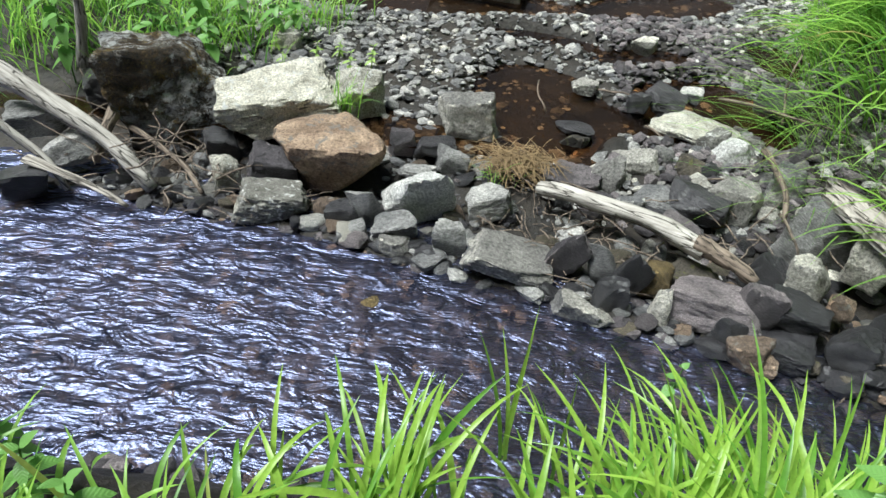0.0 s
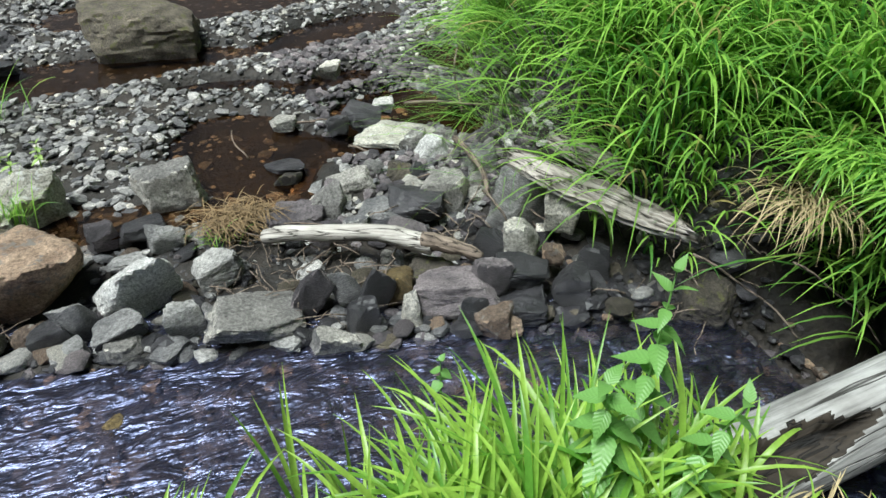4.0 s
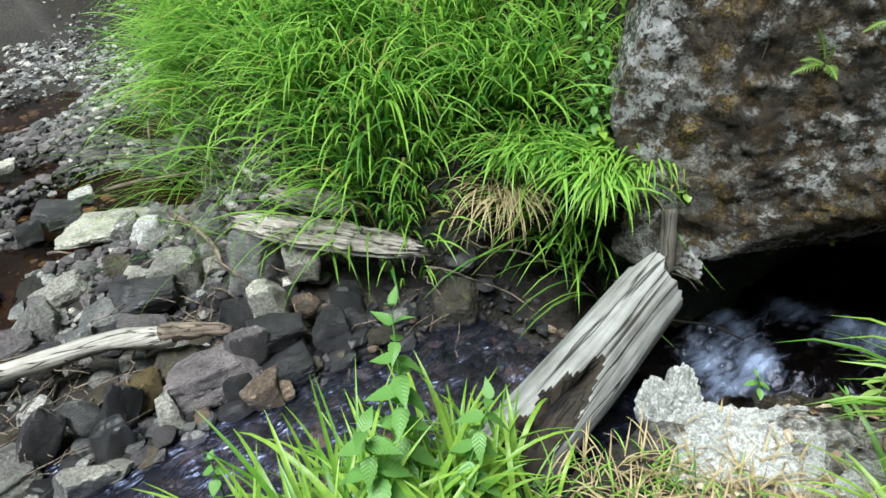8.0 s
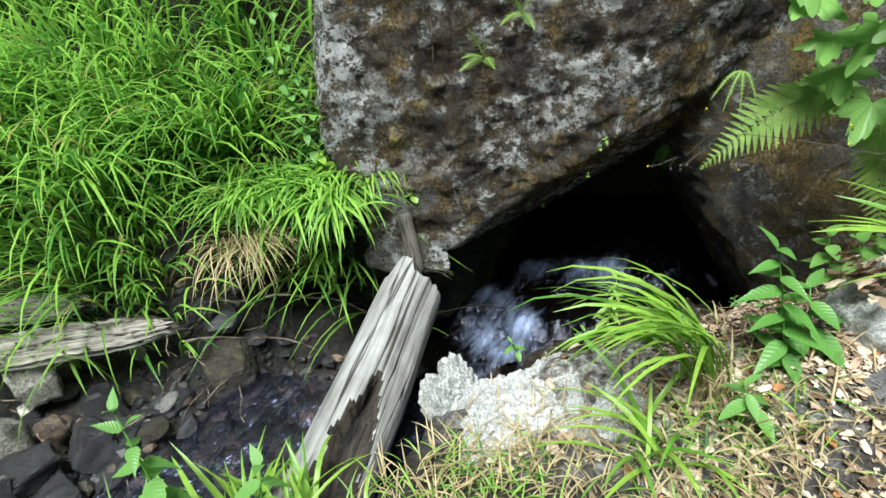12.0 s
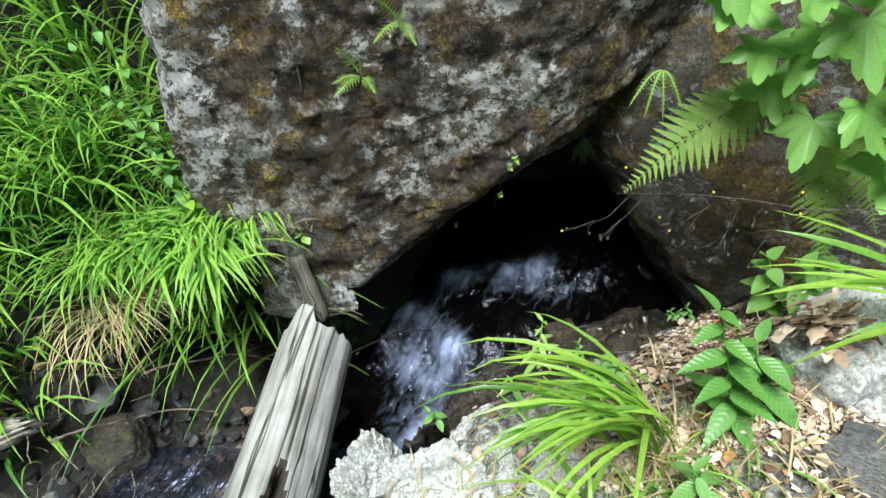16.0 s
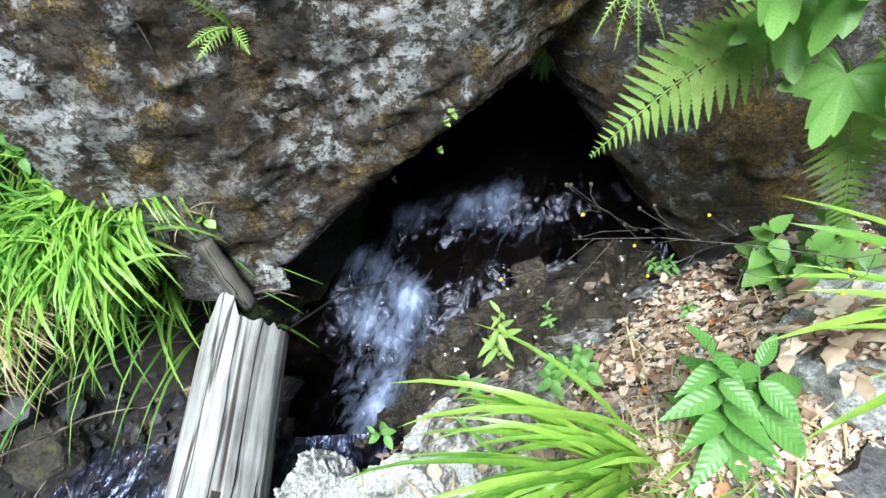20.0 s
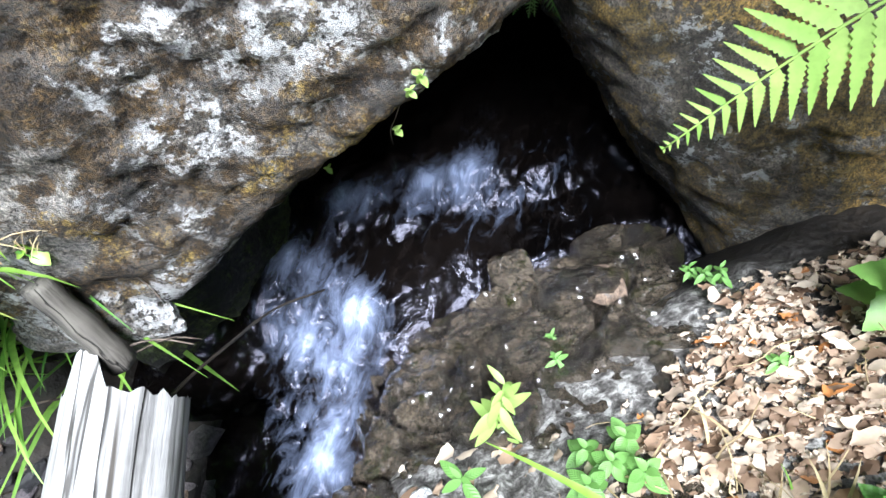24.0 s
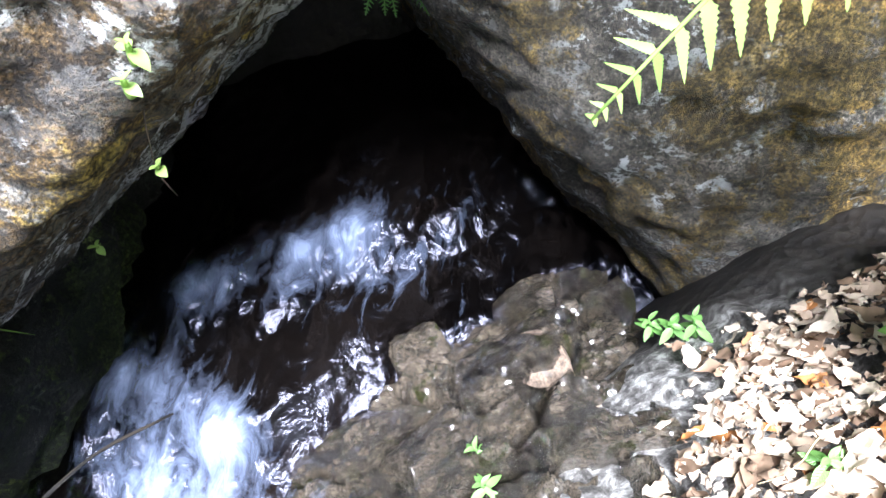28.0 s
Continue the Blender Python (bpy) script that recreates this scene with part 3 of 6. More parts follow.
def land(x, y):
    x, y = np.asarray(x, float), np.asarray(y, float)
    d = bank_of(x, y)
    mid = np.interp(x, [s[0] for s in STREAM], [s[1] for s in STREAM])
    far = step(-0.05, 0.15, y - mid)
    # the stony bar on the far side
    bar = 0.02 + 0.17 * step(0.05, 1.2, d) + 0.02 * wobble(x * 1.7, y * 1.7)
    bar -= 0.045 * step(0.04, 0.16, d) * step(1.3, 0.8, d)
    bar += 0.06 * step(1.2, 1.7, x) * step(2.9, 1.9, y)
    for cx, cy, rx, ry, a in ((0.45, 3.18, 0.40, 0.55, 0.2), (0.98, 2.98, 0.42, 0.2, -0.4), (1.35, 3.35, 0.45, 0.36, 0.5), (1.75, 2.85, 0.22, 0.45, 0.3), (-0.55, 4.75, 1.5, 0.42, 0.1), (1.5, 5.1, 0.8, 0.35, 0.5), (2.2, 4.0, 0.35, 0.5, 0.2), (1.15, 3.95, 0.40, 0.2, 0.4), (0.5, 4.15, 0.45, 0.16, -0.2), (0.7, 6.6, 1.6, 0.8, 0.3)):
        bar -= 0.19 * hollow(x, y, cx, cy, rx, ry, a)
    # the grassy mound beyond the driftwood
    mound = 0.55 * step(1.62, 2.15, x + 0.15 * (y - 1.6) - 0.6 * np.maximum(0, y - 2.6)) * step(1.12, 1.45, y) * step(0.0, 0.16, d)
    mound += 0.35 * step(1.9, 3.4, x) * step(1.2, 2.2, y) * step(5.5, 3.6, y)
    left = 0.18 * step(-0.9, -2.2, x) * step(0.2, 1.0, d)
    # the near bank and the shelf before the cave
    near = 0.05 + 0.27 * step(-0.02, 0.22, d) + 0.02 * wobble(x, y)
    near += 0.22 * step(-0.25, -0.75, y) * step(1.0, 1.7, x) * (1 - 0.65 * step(1.72, 2.05, x))
    near -= 0.62 * step(2.08, 2.36, x + 0.15 * (y + 0.2)) * step(-3.2, -1.6, y)
    near -= 0.55 * hollow(x, y, 1.70, 0.47, 0.48, 0.14, -0.06)
    near += 0.5 * step(-1.2, -3.0, y)
    z = np.where(far > 0, near + (bar + mound + left - near) * far, near)
    bed = -0.10 - 0.05 * step(0.0, -0.3, d) + 0.015 * wobble(2 * x, 2 * y) - 0.1 * step(2.2, 2.9, x)
    z = bed + (z - bed) * step(-0.10, 0.06, d)
    z = z - 0.6 * step(2.22, 2.36, x) * step(0.95, 0.75, y) * step(-0.2, 0.1, y)
    z = z - 0.4 * step(2.41, 2.48, x) * step(0.1, -0.2, y) * step(-1.0, -0.8, y)
    z = z - 0.75 * hollow(x, y, 2.06, 0.34, 0.36, 0.24, -0.1)
    on = step(1.72, 1.95, x) * step(0.12, -0.02, y) * step(2.62, 2.5, x) * step(-1.15, -0.95, y)
    z = z + (slope(x, y) - 0.03 - 0.25 * step(2.1, 2.4, x + 0.5 * (y + 0.35)) - z) * on
    z = z + 1.7 * step(2.75, 3.6, x) * np.maximum(step(0.45, 1.0, y), step(-0.75, -1.1, y))
    z = z + 1.2 * step(3.2, 3.7, x)
    # unseen high rim, added to block low sky and darken reflections in the pools
    return z + 9.0 * step(6.5, 13, np.hypot(x - 1, y - 1)) * (1 + 0.5 * np.sin(0.3 * x) * np.sin(0.23 * y))


GX, GY = np.arange(-3.5, 5.0, 0.02), np.arange(-2.5, 8.5, 0.02)
GRID = np.meshgrid(GX, GY)
LAND, BANK = land(*GRID), bank_of(*GRID)


def from_grid(g, x, y):
    i, j = int(min(max((x + 3.5) / 0.02, 0), len(GX) - 1)), int(min(max((y + 2.5) / 0.02, 0), len(GY) - 1))
    return float(g[j, i])


def lz(x, y):
    return from_grid(LAND, x, y)


def shore(x, y):
    return from_grid(BANK, x, y)


def ground():
    def axis(lo, hi, stp):
        core = np.arange(lo, hi + 1e-6, stp)
        out = np.cumsum(0.06 * 1.28 ** np.arange(32))
        return np.concatenate([(lo - out)[::-1], core, hi + out])

    xs, ys = axis(-2.6, 3.6, 0.03), axis(-1.3, 5.6, 0.03)
    gx, gy = np.meshgrid(xs, ys)
    z = land(gx, gy)
    rng = np.random.default_rng(3)
    z = z + 0.006 * rng.normal(size=z.shape) * ((gx > -2.6) & (gx < 3.6) & (gy > -1.3) & (gy < 5.6))
    nx, ny = len(xs), len(ys)
    v = np.stack([gx, gy, z], -1).reshape(-1, 3)
    f = [(j * nx + i, j * nx + i + 1, (j + 1) * nx + i + 1, (j + 1) * nx + i) for j in range(ny - 1) for i in range(nx - 1)]
    placed("ground", mesh_of("ground", v, f), M_GROUND, kind="structure", label="dark wet earth and gravel of the stream bank", category="ground")


ground()


def sheet(name, x0, x1, y0, y1, z, stp, mat, label, wave=0.0, keep=None):
    """A sheet of water with real ripples."""
    xs, ys = np.arange(x0, x1 + 1e-6, stp), np.arange(y0, y1 + 1e-6, stp)
    gx, gy = np.meshgrid(xs, ys)
    zz = z(gx, gy) if callable(z) else np.full(gx.shape, z)
    if wave:
        zz = zz + wave * (np.sin(23 * gx + 9 * np.sin(5 * gy)) * np.sin(17 * gy + 6 * np.sin(4 * gx)) + 0.6 * np.sin(41 * gx - 22 * gy + 3 * np.sin(9 * gy)))
    nx = len(xs)
    ok = keep(gx, gy) if keep else np.ones(gx.shape, bool)
    f = [(j * nx + i, j * nx + i + 1, (j + 1) * nx + i + 1, (j + 1) * nx + i) for j in range(len(ys) - 1) for i in range(nx - 1) if ok[j, i]]
    ob = placed(name, mesh_of(name, np.stack([gx, gy, zz], -1).reshape(-1, 3), f), mat, kind="structure", label=label, category="water")
    ob.visible_shadow = False
    return ob


def riffle(x, y):
    """Standing ripples where the stream runs shallow towards the log."""
    lift = step(0.7, 1.3, x)
    return lift * (0.012 + 0.007 * np.sin(31 * x + 12 * np.sin(6 * y)) * np.sin(37 * y + 9 * np.sin(7 * x)) + 0.004 * np.sin(83 * x + 5 * np.sin(31 * y)) * np.sin(71 * y))


sheet("water", -7.0, 1.95, 0.2, 2.6, riffle, 0.02, M_STREAM, "rippling shallow stream water with sky blue tinted into its glints", 0.0025, lambda x, y: bank_of(x, y) < 0.3)

def cascade():
    """The rushing water that comes out of the cave over two lips, with foam below each."""
    xs, ys = np.arange(1.80, 3.6, 0.008), np.arange(-0.75, 1.25, 0.008)
    gx, gy = np.meshgrid(xs, ys)
    lip = 0.05 * np.sin(5 * gy + 1) + 0.03 * np.sin(13 * gy)
    zz = np.interp(gx + lip, [1.80, 1.95, 2.40, 2.56, 2.72, 2.82, 3.6], [0.0, -0.17, -0.165, -0.075, -0.065, -0.01, 0.03])
    along, across = -0.88 * gx + 0.47 * gy, 0.47 * gx + 0.88 * gy
    flat = lambda a: np.asarray(a).reshape(-1)
    pts = np.stack([flat(along) * 3.0, flat(across) * 9.0, 0 * flat(gx)], -1)
    fine = fbm(pts, 1.0, 5, 3.0).reshape(gx.shape)
    rough_water = fbm(np.stack([flat(gx), flat(gy), flat(0 * gx)], -1), 9.0, 5, 8.0).reshape(gx.shape)
    white = np.zeros(gx.shape)
    for cx, cy, rx, ry, turn, k in (
            (2.80, 0.02, 0.075, 0.20, 0.0, 0.85), (2.82, -0.03, 0.07, 0.09, 0.0, 0.35), (2.73, -0.28, 0.05, 0.14, 0.5, 0.5), (2.86, -0.17, 0.08, 0.10, 0.3, 0.45), (2.79, 0.20, 0.05, 0.09, -0.2, 0.4),
            (2.42, 0.27, 0.17, 0.13, 0.2, 0.75), (2.455, 0.165, 0.05, 0.04, 0.0, 0.4), (2.26, 0.32, 0.20, 0.11, 0.0, 0.7), (2.08, 0.28, 0.14, 0.10, 0.0, 0.65), (2.48, 0.42, 0.10, 0.08, 0.4, 0.3), (2.66, 0.38, 0.10, 0.07, 0.9, 0.5), (2.54, -0.44, 0.025, 0.06, 0.3, 0.25)):
        c, s = math.cos(turn), math.sin(turn)
        u, v = (gx - cx) * c + (gy - cy) * s, -(gx - cx) * s + (gy - cy) * c
        white = white + k * np.exp(-((u / rx) ** 2 + (v / ry) ** 2))
    foam = np.clip(0.75 * white * (1 + 0.9 * fine + 0.5 * rough_water), 0, 1)
    # the calmer left edge lies in the hollow beside the log
    zz = zz + 0.012 * fine + (0.010 + 0.022 * np.clip(white, 0, 1)) * rough_water
    ok = ((bank_of(gx, gy) < 0.25 + 0.45 * (gx > 2.36)) & (gx > 1.93)) | ((gx < 2.4) & (gy > 0.05) & (gy < 0.52))
    nx = len(xs)
    f = [(j * nx + i, j * nx + i + 1, (j + 1) * nx + i + 1, (j + 1) * nx + i) for j in range(len(ys) - 1) for i in range(nx - 1) if ok[j, i]]
    me = mesh_of("water_fall", np.stack([gx, gy, zz], -1).reshape(-1, 3), f)
    me.attributes.new("foam", "FLOAT", "POINT").data.foreach_set("value", foam.reshape(-1))
    ob = placed("water_fall", me, M_CASCADE, kind="structure", label="white water rushing over dark lips under the boulder", category="water")
    ob.visible_shadow = False


cascade()
sheet("water_puddle", -2.4, 3.4, 2.55, 8.0, 0.138, 0.1, M_PUDDLE, "still brown peaty water in hollows of the gravel", 0.0)

RNG = np.random.default_rng(11)


def big_rock(name, centre, planes, mat, label, level=6, soft=18.0, rough=(0.05, 0.02), base=1.2, seed=3.0, ledges=0.0):
    """A boulder trimmed by given planes: each a normal and a point on it."""
    c = np.array(centre)
    d, f = ICO[level]
    q = np.full((len(d), 1), 1 / base)
    for nrm, pt in planes:
        k = np.array(nrm, float) / np.linalg.norm(nrm)
        q = np.concatenate([q, np.maximum(d @ k, 1e-3)[:, None] / max(0.05, (np.array(pt) - c) @ k)], 1)
    r = 1 / np.power(np.power(q, soft).sum(1), 1 / soft)
    p = d * r[:, None]
    w = c + p
    lump = rough[0] * fbm(w, 2.3, 5, seed) + rough[1] * fbm(w * (1, 1, 1.8), 9.0, 5, seed + 9)
    if level >= 6:
        crag = np.array([noise.voronoi(Vector(q) * 5.5)[0][0] for q in w + 0.05 * np.stack([fbm(w, 4.0, 2, k) for k in (1.0, 4.0, 7.0)], -1)])
        lump = lump + (0.008 if ledges else 0.02) * (crag - 0.45) + 0.010 * fbm(w, 24.0, 4, seed)
    if ledges:
        # broken schist layers that climb from one side to the other
        bed = w @ np.array([0.25, 0.50, 0.83]) * 7.5 + 0.9 * fbm(w, 2.0, 3, seed + 4)
        saw = bed - np.floor(bed)
        break_up = np.clip(0.5 + 1.6 * fbm(w, 3.4, 3, seed + 21), 0, 1)
        lump = lump + ledges * break_up * (saw - 0.5 - np.clip((saw - 0.86) / 0.14, 0, 1))
    w = w + d * lump[:, None]
    return placed(name, mesh_of(name, w - c, f), mat, pose(*centre), label=label, category="boulder")


def boulders():
    big_rock("boulder", (3.10, 0.22, 1.15), [
        ((-1, -0.10, 0.0), (2.322, 0.2, 0.8)), ((-0.42, -0.62, -0.66), (2.342, 0.10, 0.532)), ((-0.40, -0.52, -0.75), (2.366, -0.25, 0.855)), ((-0.80, -0.55, -0.22), (2.335, -0.06, 0.63)), ((-0.5, 1, 0.22), (2.32, 0.835, 0.95)),
        ((-0.45, 0.85, -0.35), (2.32, 0.79, 0.66)), ((-0.35, 0, 1), (2.4, 0.3, 1.95)), ((0, -1, 0.5), (2.4, -1.0, 1.4)), ((-0.35, 0.12, -0.92), (2.31, 0.58, 0.295))],
        M_BOULDER, "huge grey boulder crusted with white lichen and brown moss", level=7, base=1.9, soft=70.0, rough=(0.028, 0.014), ledges=0.018)
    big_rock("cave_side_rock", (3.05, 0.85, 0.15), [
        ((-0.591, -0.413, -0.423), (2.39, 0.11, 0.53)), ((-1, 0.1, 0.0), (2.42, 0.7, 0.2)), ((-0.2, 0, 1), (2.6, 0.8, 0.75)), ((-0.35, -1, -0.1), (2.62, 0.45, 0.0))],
        M_DAMP_SHADE, "dark mossy rock wall beneath the boulder", level=6, base=1.2, seed=12.0, rough=(0.06, 0.035), soft=26.0)
    big_rock("cave_wall_rock", (3.15, -1.45, 0.2), [
        ((-0.22, 0.87, -0.40), (2.47, -0.53, 0.443)), ((-1, 0.28, 0.15), (2.46, -0.75, 0.4)), ((0, 0.2, 1), (2.9, -1.2, 1.3)), ((0, -1, 0), (3, -2.3, 0))],
        M_WALL, "damp leaning rock wall with ochre stains beside the cave", level=7, base=1.7, seed=7.0, rough=(0.03, 0.016), soft=14.0, ledges=0.006)
    # added to close the cave; the darkness inside is put into its colour
    big_rock("cave_back_rock", (4.6, -0.2, 0.5), [((-1, -0.1, 0), (3.75, -0.1, 0.2))], M_DAMP_SHADE, "added rock closing the cave, the cave's shade in its dark colour", level=4, base=1.6, seed=5.0)


boulders()


def log():
    """The fallen trunk: weathered, split open along its lower half, with a splintered end."""
    a, b = np.array([1.00, 0.618, 0.105]), np.array([2.14, 0.545, 0.317])
    n, sides = 90, 72
    s = np.linspace(0, 1, n)
    rng = np.random.default_rng(5)
    length = np.linalg.norm(b - a)
    rot = (Vector(b - a)).to_track_quat("Z", "X").to_matrix().to_4x4()
    top = rot.inverted() @ Vector((-0.55, -0.45, 0.7))
    th = np.arange(sides) / sides * 2 * np.pi
    rel = (th - math.atan2(top.y, top.x) + np.pi) % (2 * np.pi) - np.pi
    r = (0.138 - 0.025 * s)[:, None] * np.ones((1, sides))
    lump = np.array([[noise.noise(Vector((1.6 * math.cos(q), 1.6 * math.sin(q), 3 * w))) + 0.35 * noise.noise(Vector((7 * math.cos(q), 7 * math.sin(q), 5 * w + 9))) for q in th] for w in s])
    r = r * (1 + 0.03 * np.sin(th * 3 + 1)[None] + 0.06 * lump)
    half = 0.62 * np.clip((0.62 - s) / 0.24, 0, 1) ** 0.7 * (0.85 + 0.12 * np.sin(31 * s) + 0.1 * np.sin(67 * s))
    gap = np.clip((half[:, None] - np.abs(rel[None] + 0.02)) / 0.05, 0, 1)
    r = r * (1 - 0.72 * gap) * (1 - 0.03 * np.exp(-(((rel[None] + 0.55) / 0.03) ** 2)))
    tip = 0.075 * np.exp(-(((np.abs(rel + 0.80)) / 0.42) ** 6)) + 0.005 * rng.normal(size=sides)
    z = s[:, None] * (length + tip[None])
    v = np.stack([r * np.cos(th), r * np.sin(th), z], -1).reshape(-1, 3)
    f = [(i * sides + j, i * sides + (j + 1) % sides, (i + 1) * sides + (j + 1) % sides, (i + 1) * sides + j) for i in range(n - 1) for j in range(sides)]
    root = empty("fallen_log", Matrix.Translation(a) @ rot, "silvery weathered fallen log with a broken hollow", "log")
    me = mesh_of("trunk", v, f)
    me.materials.append(M_LOG)
    me.materials.append(M_ROT_SHADE)
    # walls and floor of the split take the wood with shade in its colour
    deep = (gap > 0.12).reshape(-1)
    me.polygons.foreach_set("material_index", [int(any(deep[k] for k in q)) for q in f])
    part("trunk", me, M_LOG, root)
    ring = [(0.99 * r[-1, j] * math.cos(th[j]), 0.99 * r[-1, j] * math.sin(th[j]), z[-1, j] - 0.003) for j in range(sides)]
    inner = [(0.6 * r[-1, j] * math.cos(th[j]), 0.6 * r[-1, j] * math.sin(th[j]), length - 0.05 + 0.01 * rng.normal()) for j in range(sides)]
    e = [(0, 0, length - 0.07)] + inner + ring
    ef = [(0, j + 1, (j + 1) % sides + 1) for j in range(sides)] + [(j + 1, sides + j + 1, sides + (j + 1) % sides + 1, (j + 1) % sides + 1) for j in range(sides)]
    part("broken_end", mesh_of("broken_end", e, ef), M_ROT_SHADE, root, "dark splintered end grain")
    return root


log()


# ---- stones of the bar ----
STONES = "stones of the bank"
SPOTS = []


def free(x, y):
    """Whether a spot lies clear of the larger stones."""
    return all((x - a) ** 2 + (y - b) ** 2 > r * r for a, b, r in SPOTS if abs(x - a) < r)



def stone(x, y, z, sx, sy, sz, turn, tilt, mat, label, level=3, soft=34.0):
    level = 5 if sx > 0.12 else 4 if sx > 0.07 else level
    SPOTS.append((x, y, 0.8 * (sx + sy) / 2))
    v, f = cut_stone(RNG, level, (sx, sy, sz), 7, 0.055, soft)
    me = mesh_of("stone", v, f, smooth=False)
    me.shade_smooth()
    me.set_sharp_from_angle(angle=radians(24))
    return placed("stone", me, mat, pose(x, y, z, float(RNG.uniform(-6, 6)), tilt, turn), label=label, category="stone", group=STONES)


stone(-0.87, 2.75, 0.24, 0.317, 0.253, 0.136, 18, -8, M_CHALK, "flat grey slab stone with a bleached top")
stone(-1.37, 2.74, 0.22, 0.286, 0.257, 0.276, 27, -5, M_BOULDER, "big mossy brown boulder behind driftwood")
stone(-0.53, 2.44, 0.13, 0.249, 0.199, 0.169, 12, -3, M_BROWN, "rusty brown block of stone with split face")
stone(-0.74, 2.15, 0.05, 0.171, 0.137, 0.078, 19, 5, M_CHALK, "pale lichen-crusted stone at the water's edge")
stone(-0.98, 2.28, 0.08, 0.071, 0.056, 0.097, 23, 0, M_CHALK, "small white crusted stone on the bank")
stone(-0.79, 2.34, 0.08, 0.127, 0.101, 0.101, 19, 0, M_PURPLE, "dull purple stone wedged under a block")
stone(0.07, 2.78, 0.15, 0.160, 0.112, 0.192, -2, -10, M_PALE, "pale upright stone beside a brown puddle")
stone(-0.48, 2.86, 0.22, 0.133, 0.106, 0.124, 9, 0, M_CHALK, "greenish pale stone among small weeds")
stone(-0.13, 2.22, 0.06, 0.171, 0.102, 0.152, 3, -18, M_WHITE, "white and grey split slab on the stones")
stone(-0.33, 2.12, 0.05, 0.060, 0.042, 0.136, 9, -20, M_GREY, "narrow grey stone leaning on others")
stone(-0.20, 2.05, 0.05, 0.100, 0.080, 0.052, 5, -10, M_GREY, "grey split stone above the water")
stone(-0.20, 1.95, 0.02, 0.077, 0.062, 0.047, 6, 0, M_PALE, "pale grey stone standing in the water")
stone(0.28, 1.90, 0.06, 0.195, 0.136, 0.057, -8, 12, M_PALE, "flat tan slab stone beside the water")
stone(0.03, 1.99, 0.05, 0.073, 0.059, 0.090, -1, 0, M_GREY, "squarish grey stone on the bank")
stone(-0.08, 2.58, 0.14, 0.108, 0.086, 0.046, 2, 0, M_DARK, "dark grey stone in the gravel")
stone(-0.44, 2.11, 0.04, 0.071, 0.057, 0.071, 12, -15, M_DARK, "dark wet stone at the water's edge")
stone(-0.52, 2.13, 0.04, 0.056, 0.045, 0.061, 14, 0, M_BROWN, "small brown stone at the water's edge")
stone(-1.07, 2.48, 0.10, 0.090, 0.072, 0.075, 23, 0, M_DARK, "bluish dark stone under a boulder")
stone(0.50, 1.71, 0.02, 0.087, 0.069, 0.056, -16, 15, M_PALE, "pale wet stone at the water's edge")
stone(0.62, 1.88, 0.08, 0.063, 0.038, 0.115, -18, -25, M_GREY, "grey slate leaning on its edge")
stone(0.64, 1.74, 0.04, 0.074, 0.052, 0.116, -20, 0, M_DARK, "dark blue slate stone by the water")
stone(0.72, 1.83, 0.06, 0.073, 0.044, 0.139, -22, 25, M_DARK, "dark slate slab leaning on stones")
stone(0.82, 1.85, 0.06, 0.090, 0.063, 0.101, -24, 25, M_OCHRE, "ochre mossy stone under the branch")
stone(0.82, 1.69, 0.04, 0.047, 0.033, 0.125, -26, -10, M_PALE, "small tan upright stone")
stone(0.98, 1.87, 0.09, 0.107, 0.076, 0.022, -28, 5, M_MOSSY, "greenish grey stone under the branch")
stone(1.01, 1.72, 0.07, 0.174, 0.122, 0.101, -30, -12, M_PURPLE, "long purple-grey stone above the water")
stone(1.23, 1.86, 0.12, 0.075, 0.045, 0.117, -34, 10, M_DARK, "dark blue slate on edge")
stone(1.35, 1.80, 0.18, 0.097, 0.078, 0.102, -37, 0, M_PALE, "rounded pale grey cobble on the earth bank")
stone(1.49, 2.05, 0.19, 0.164, 0.115, 0.203, -36, 15, M_GREY, "grey wedge-shaped stone below the driftwood")
stone(1.57, 1.83, 0.24, 0.085, 0.068, 0.108, -41, 0, M_PALE, "pale grey stone below the driftwood")
stone(1.28, 1.66, 0.14, 0.133, 0.093, 0.049, -38, 5, M_DARK, "flat dark stone in the earth bank")
stone(1.30, 2.92, 0.17, 0.289, 0.151, 0.032, -24, 3, M_CHALK, "long flat tan stone by the puddle")
stone(1.27, 2.78, 0.20, 0.091, 0.073, 0.078, -25, -20, M_CHALK, "tan stone leaning on a flat one")
stone(1.32, 2.67, 0.19, 0.109, 0.076, 0.096, -26, -25, M_WHITE, "white quartz stone on the heap")
stone(0.88, 2.60, 0.13, 0.121, 0.097, 0.075, -19, -15, M_PALE, "pale bluish flat stone on the heap")
stone(0.73, 2.48, 0.12, 0.091, 0.073, 0.100, -16, -20, M_PALE, "pale blue-grey slate on the heap")
stone(1.13, 3.23, 0.20, 0.129, 0.116, 0.069, -19, 5, M_DARK, "dark square stone between puddles")
stone(1.09, 2.29, 0.15, 0.152, 0.106, 0.073, -26, 5, M_DARK, "dark slate block on the heap")
stone(0.92, 2.32, 0.14, 0.101, 0.081, 0.026, -22, 0, M_GREY, "grey flat stone on the heap")
stone(1.25, 2.33, 0.17, 0.117, 0.093, 0.108, -28, -10, M_PALE, "pale grey stone on the heap")
stone(0.61, 2.92, 0.13, 0.110, 0.088, 0.042, -12, -5, M_DARK, "dark stone at the edge of a puddle")
stone(0.59, 2.77, 0.11, 0.074, 0.060, 0.069, -12, 10, M_MOSSY, "greenish dark stone by straw")
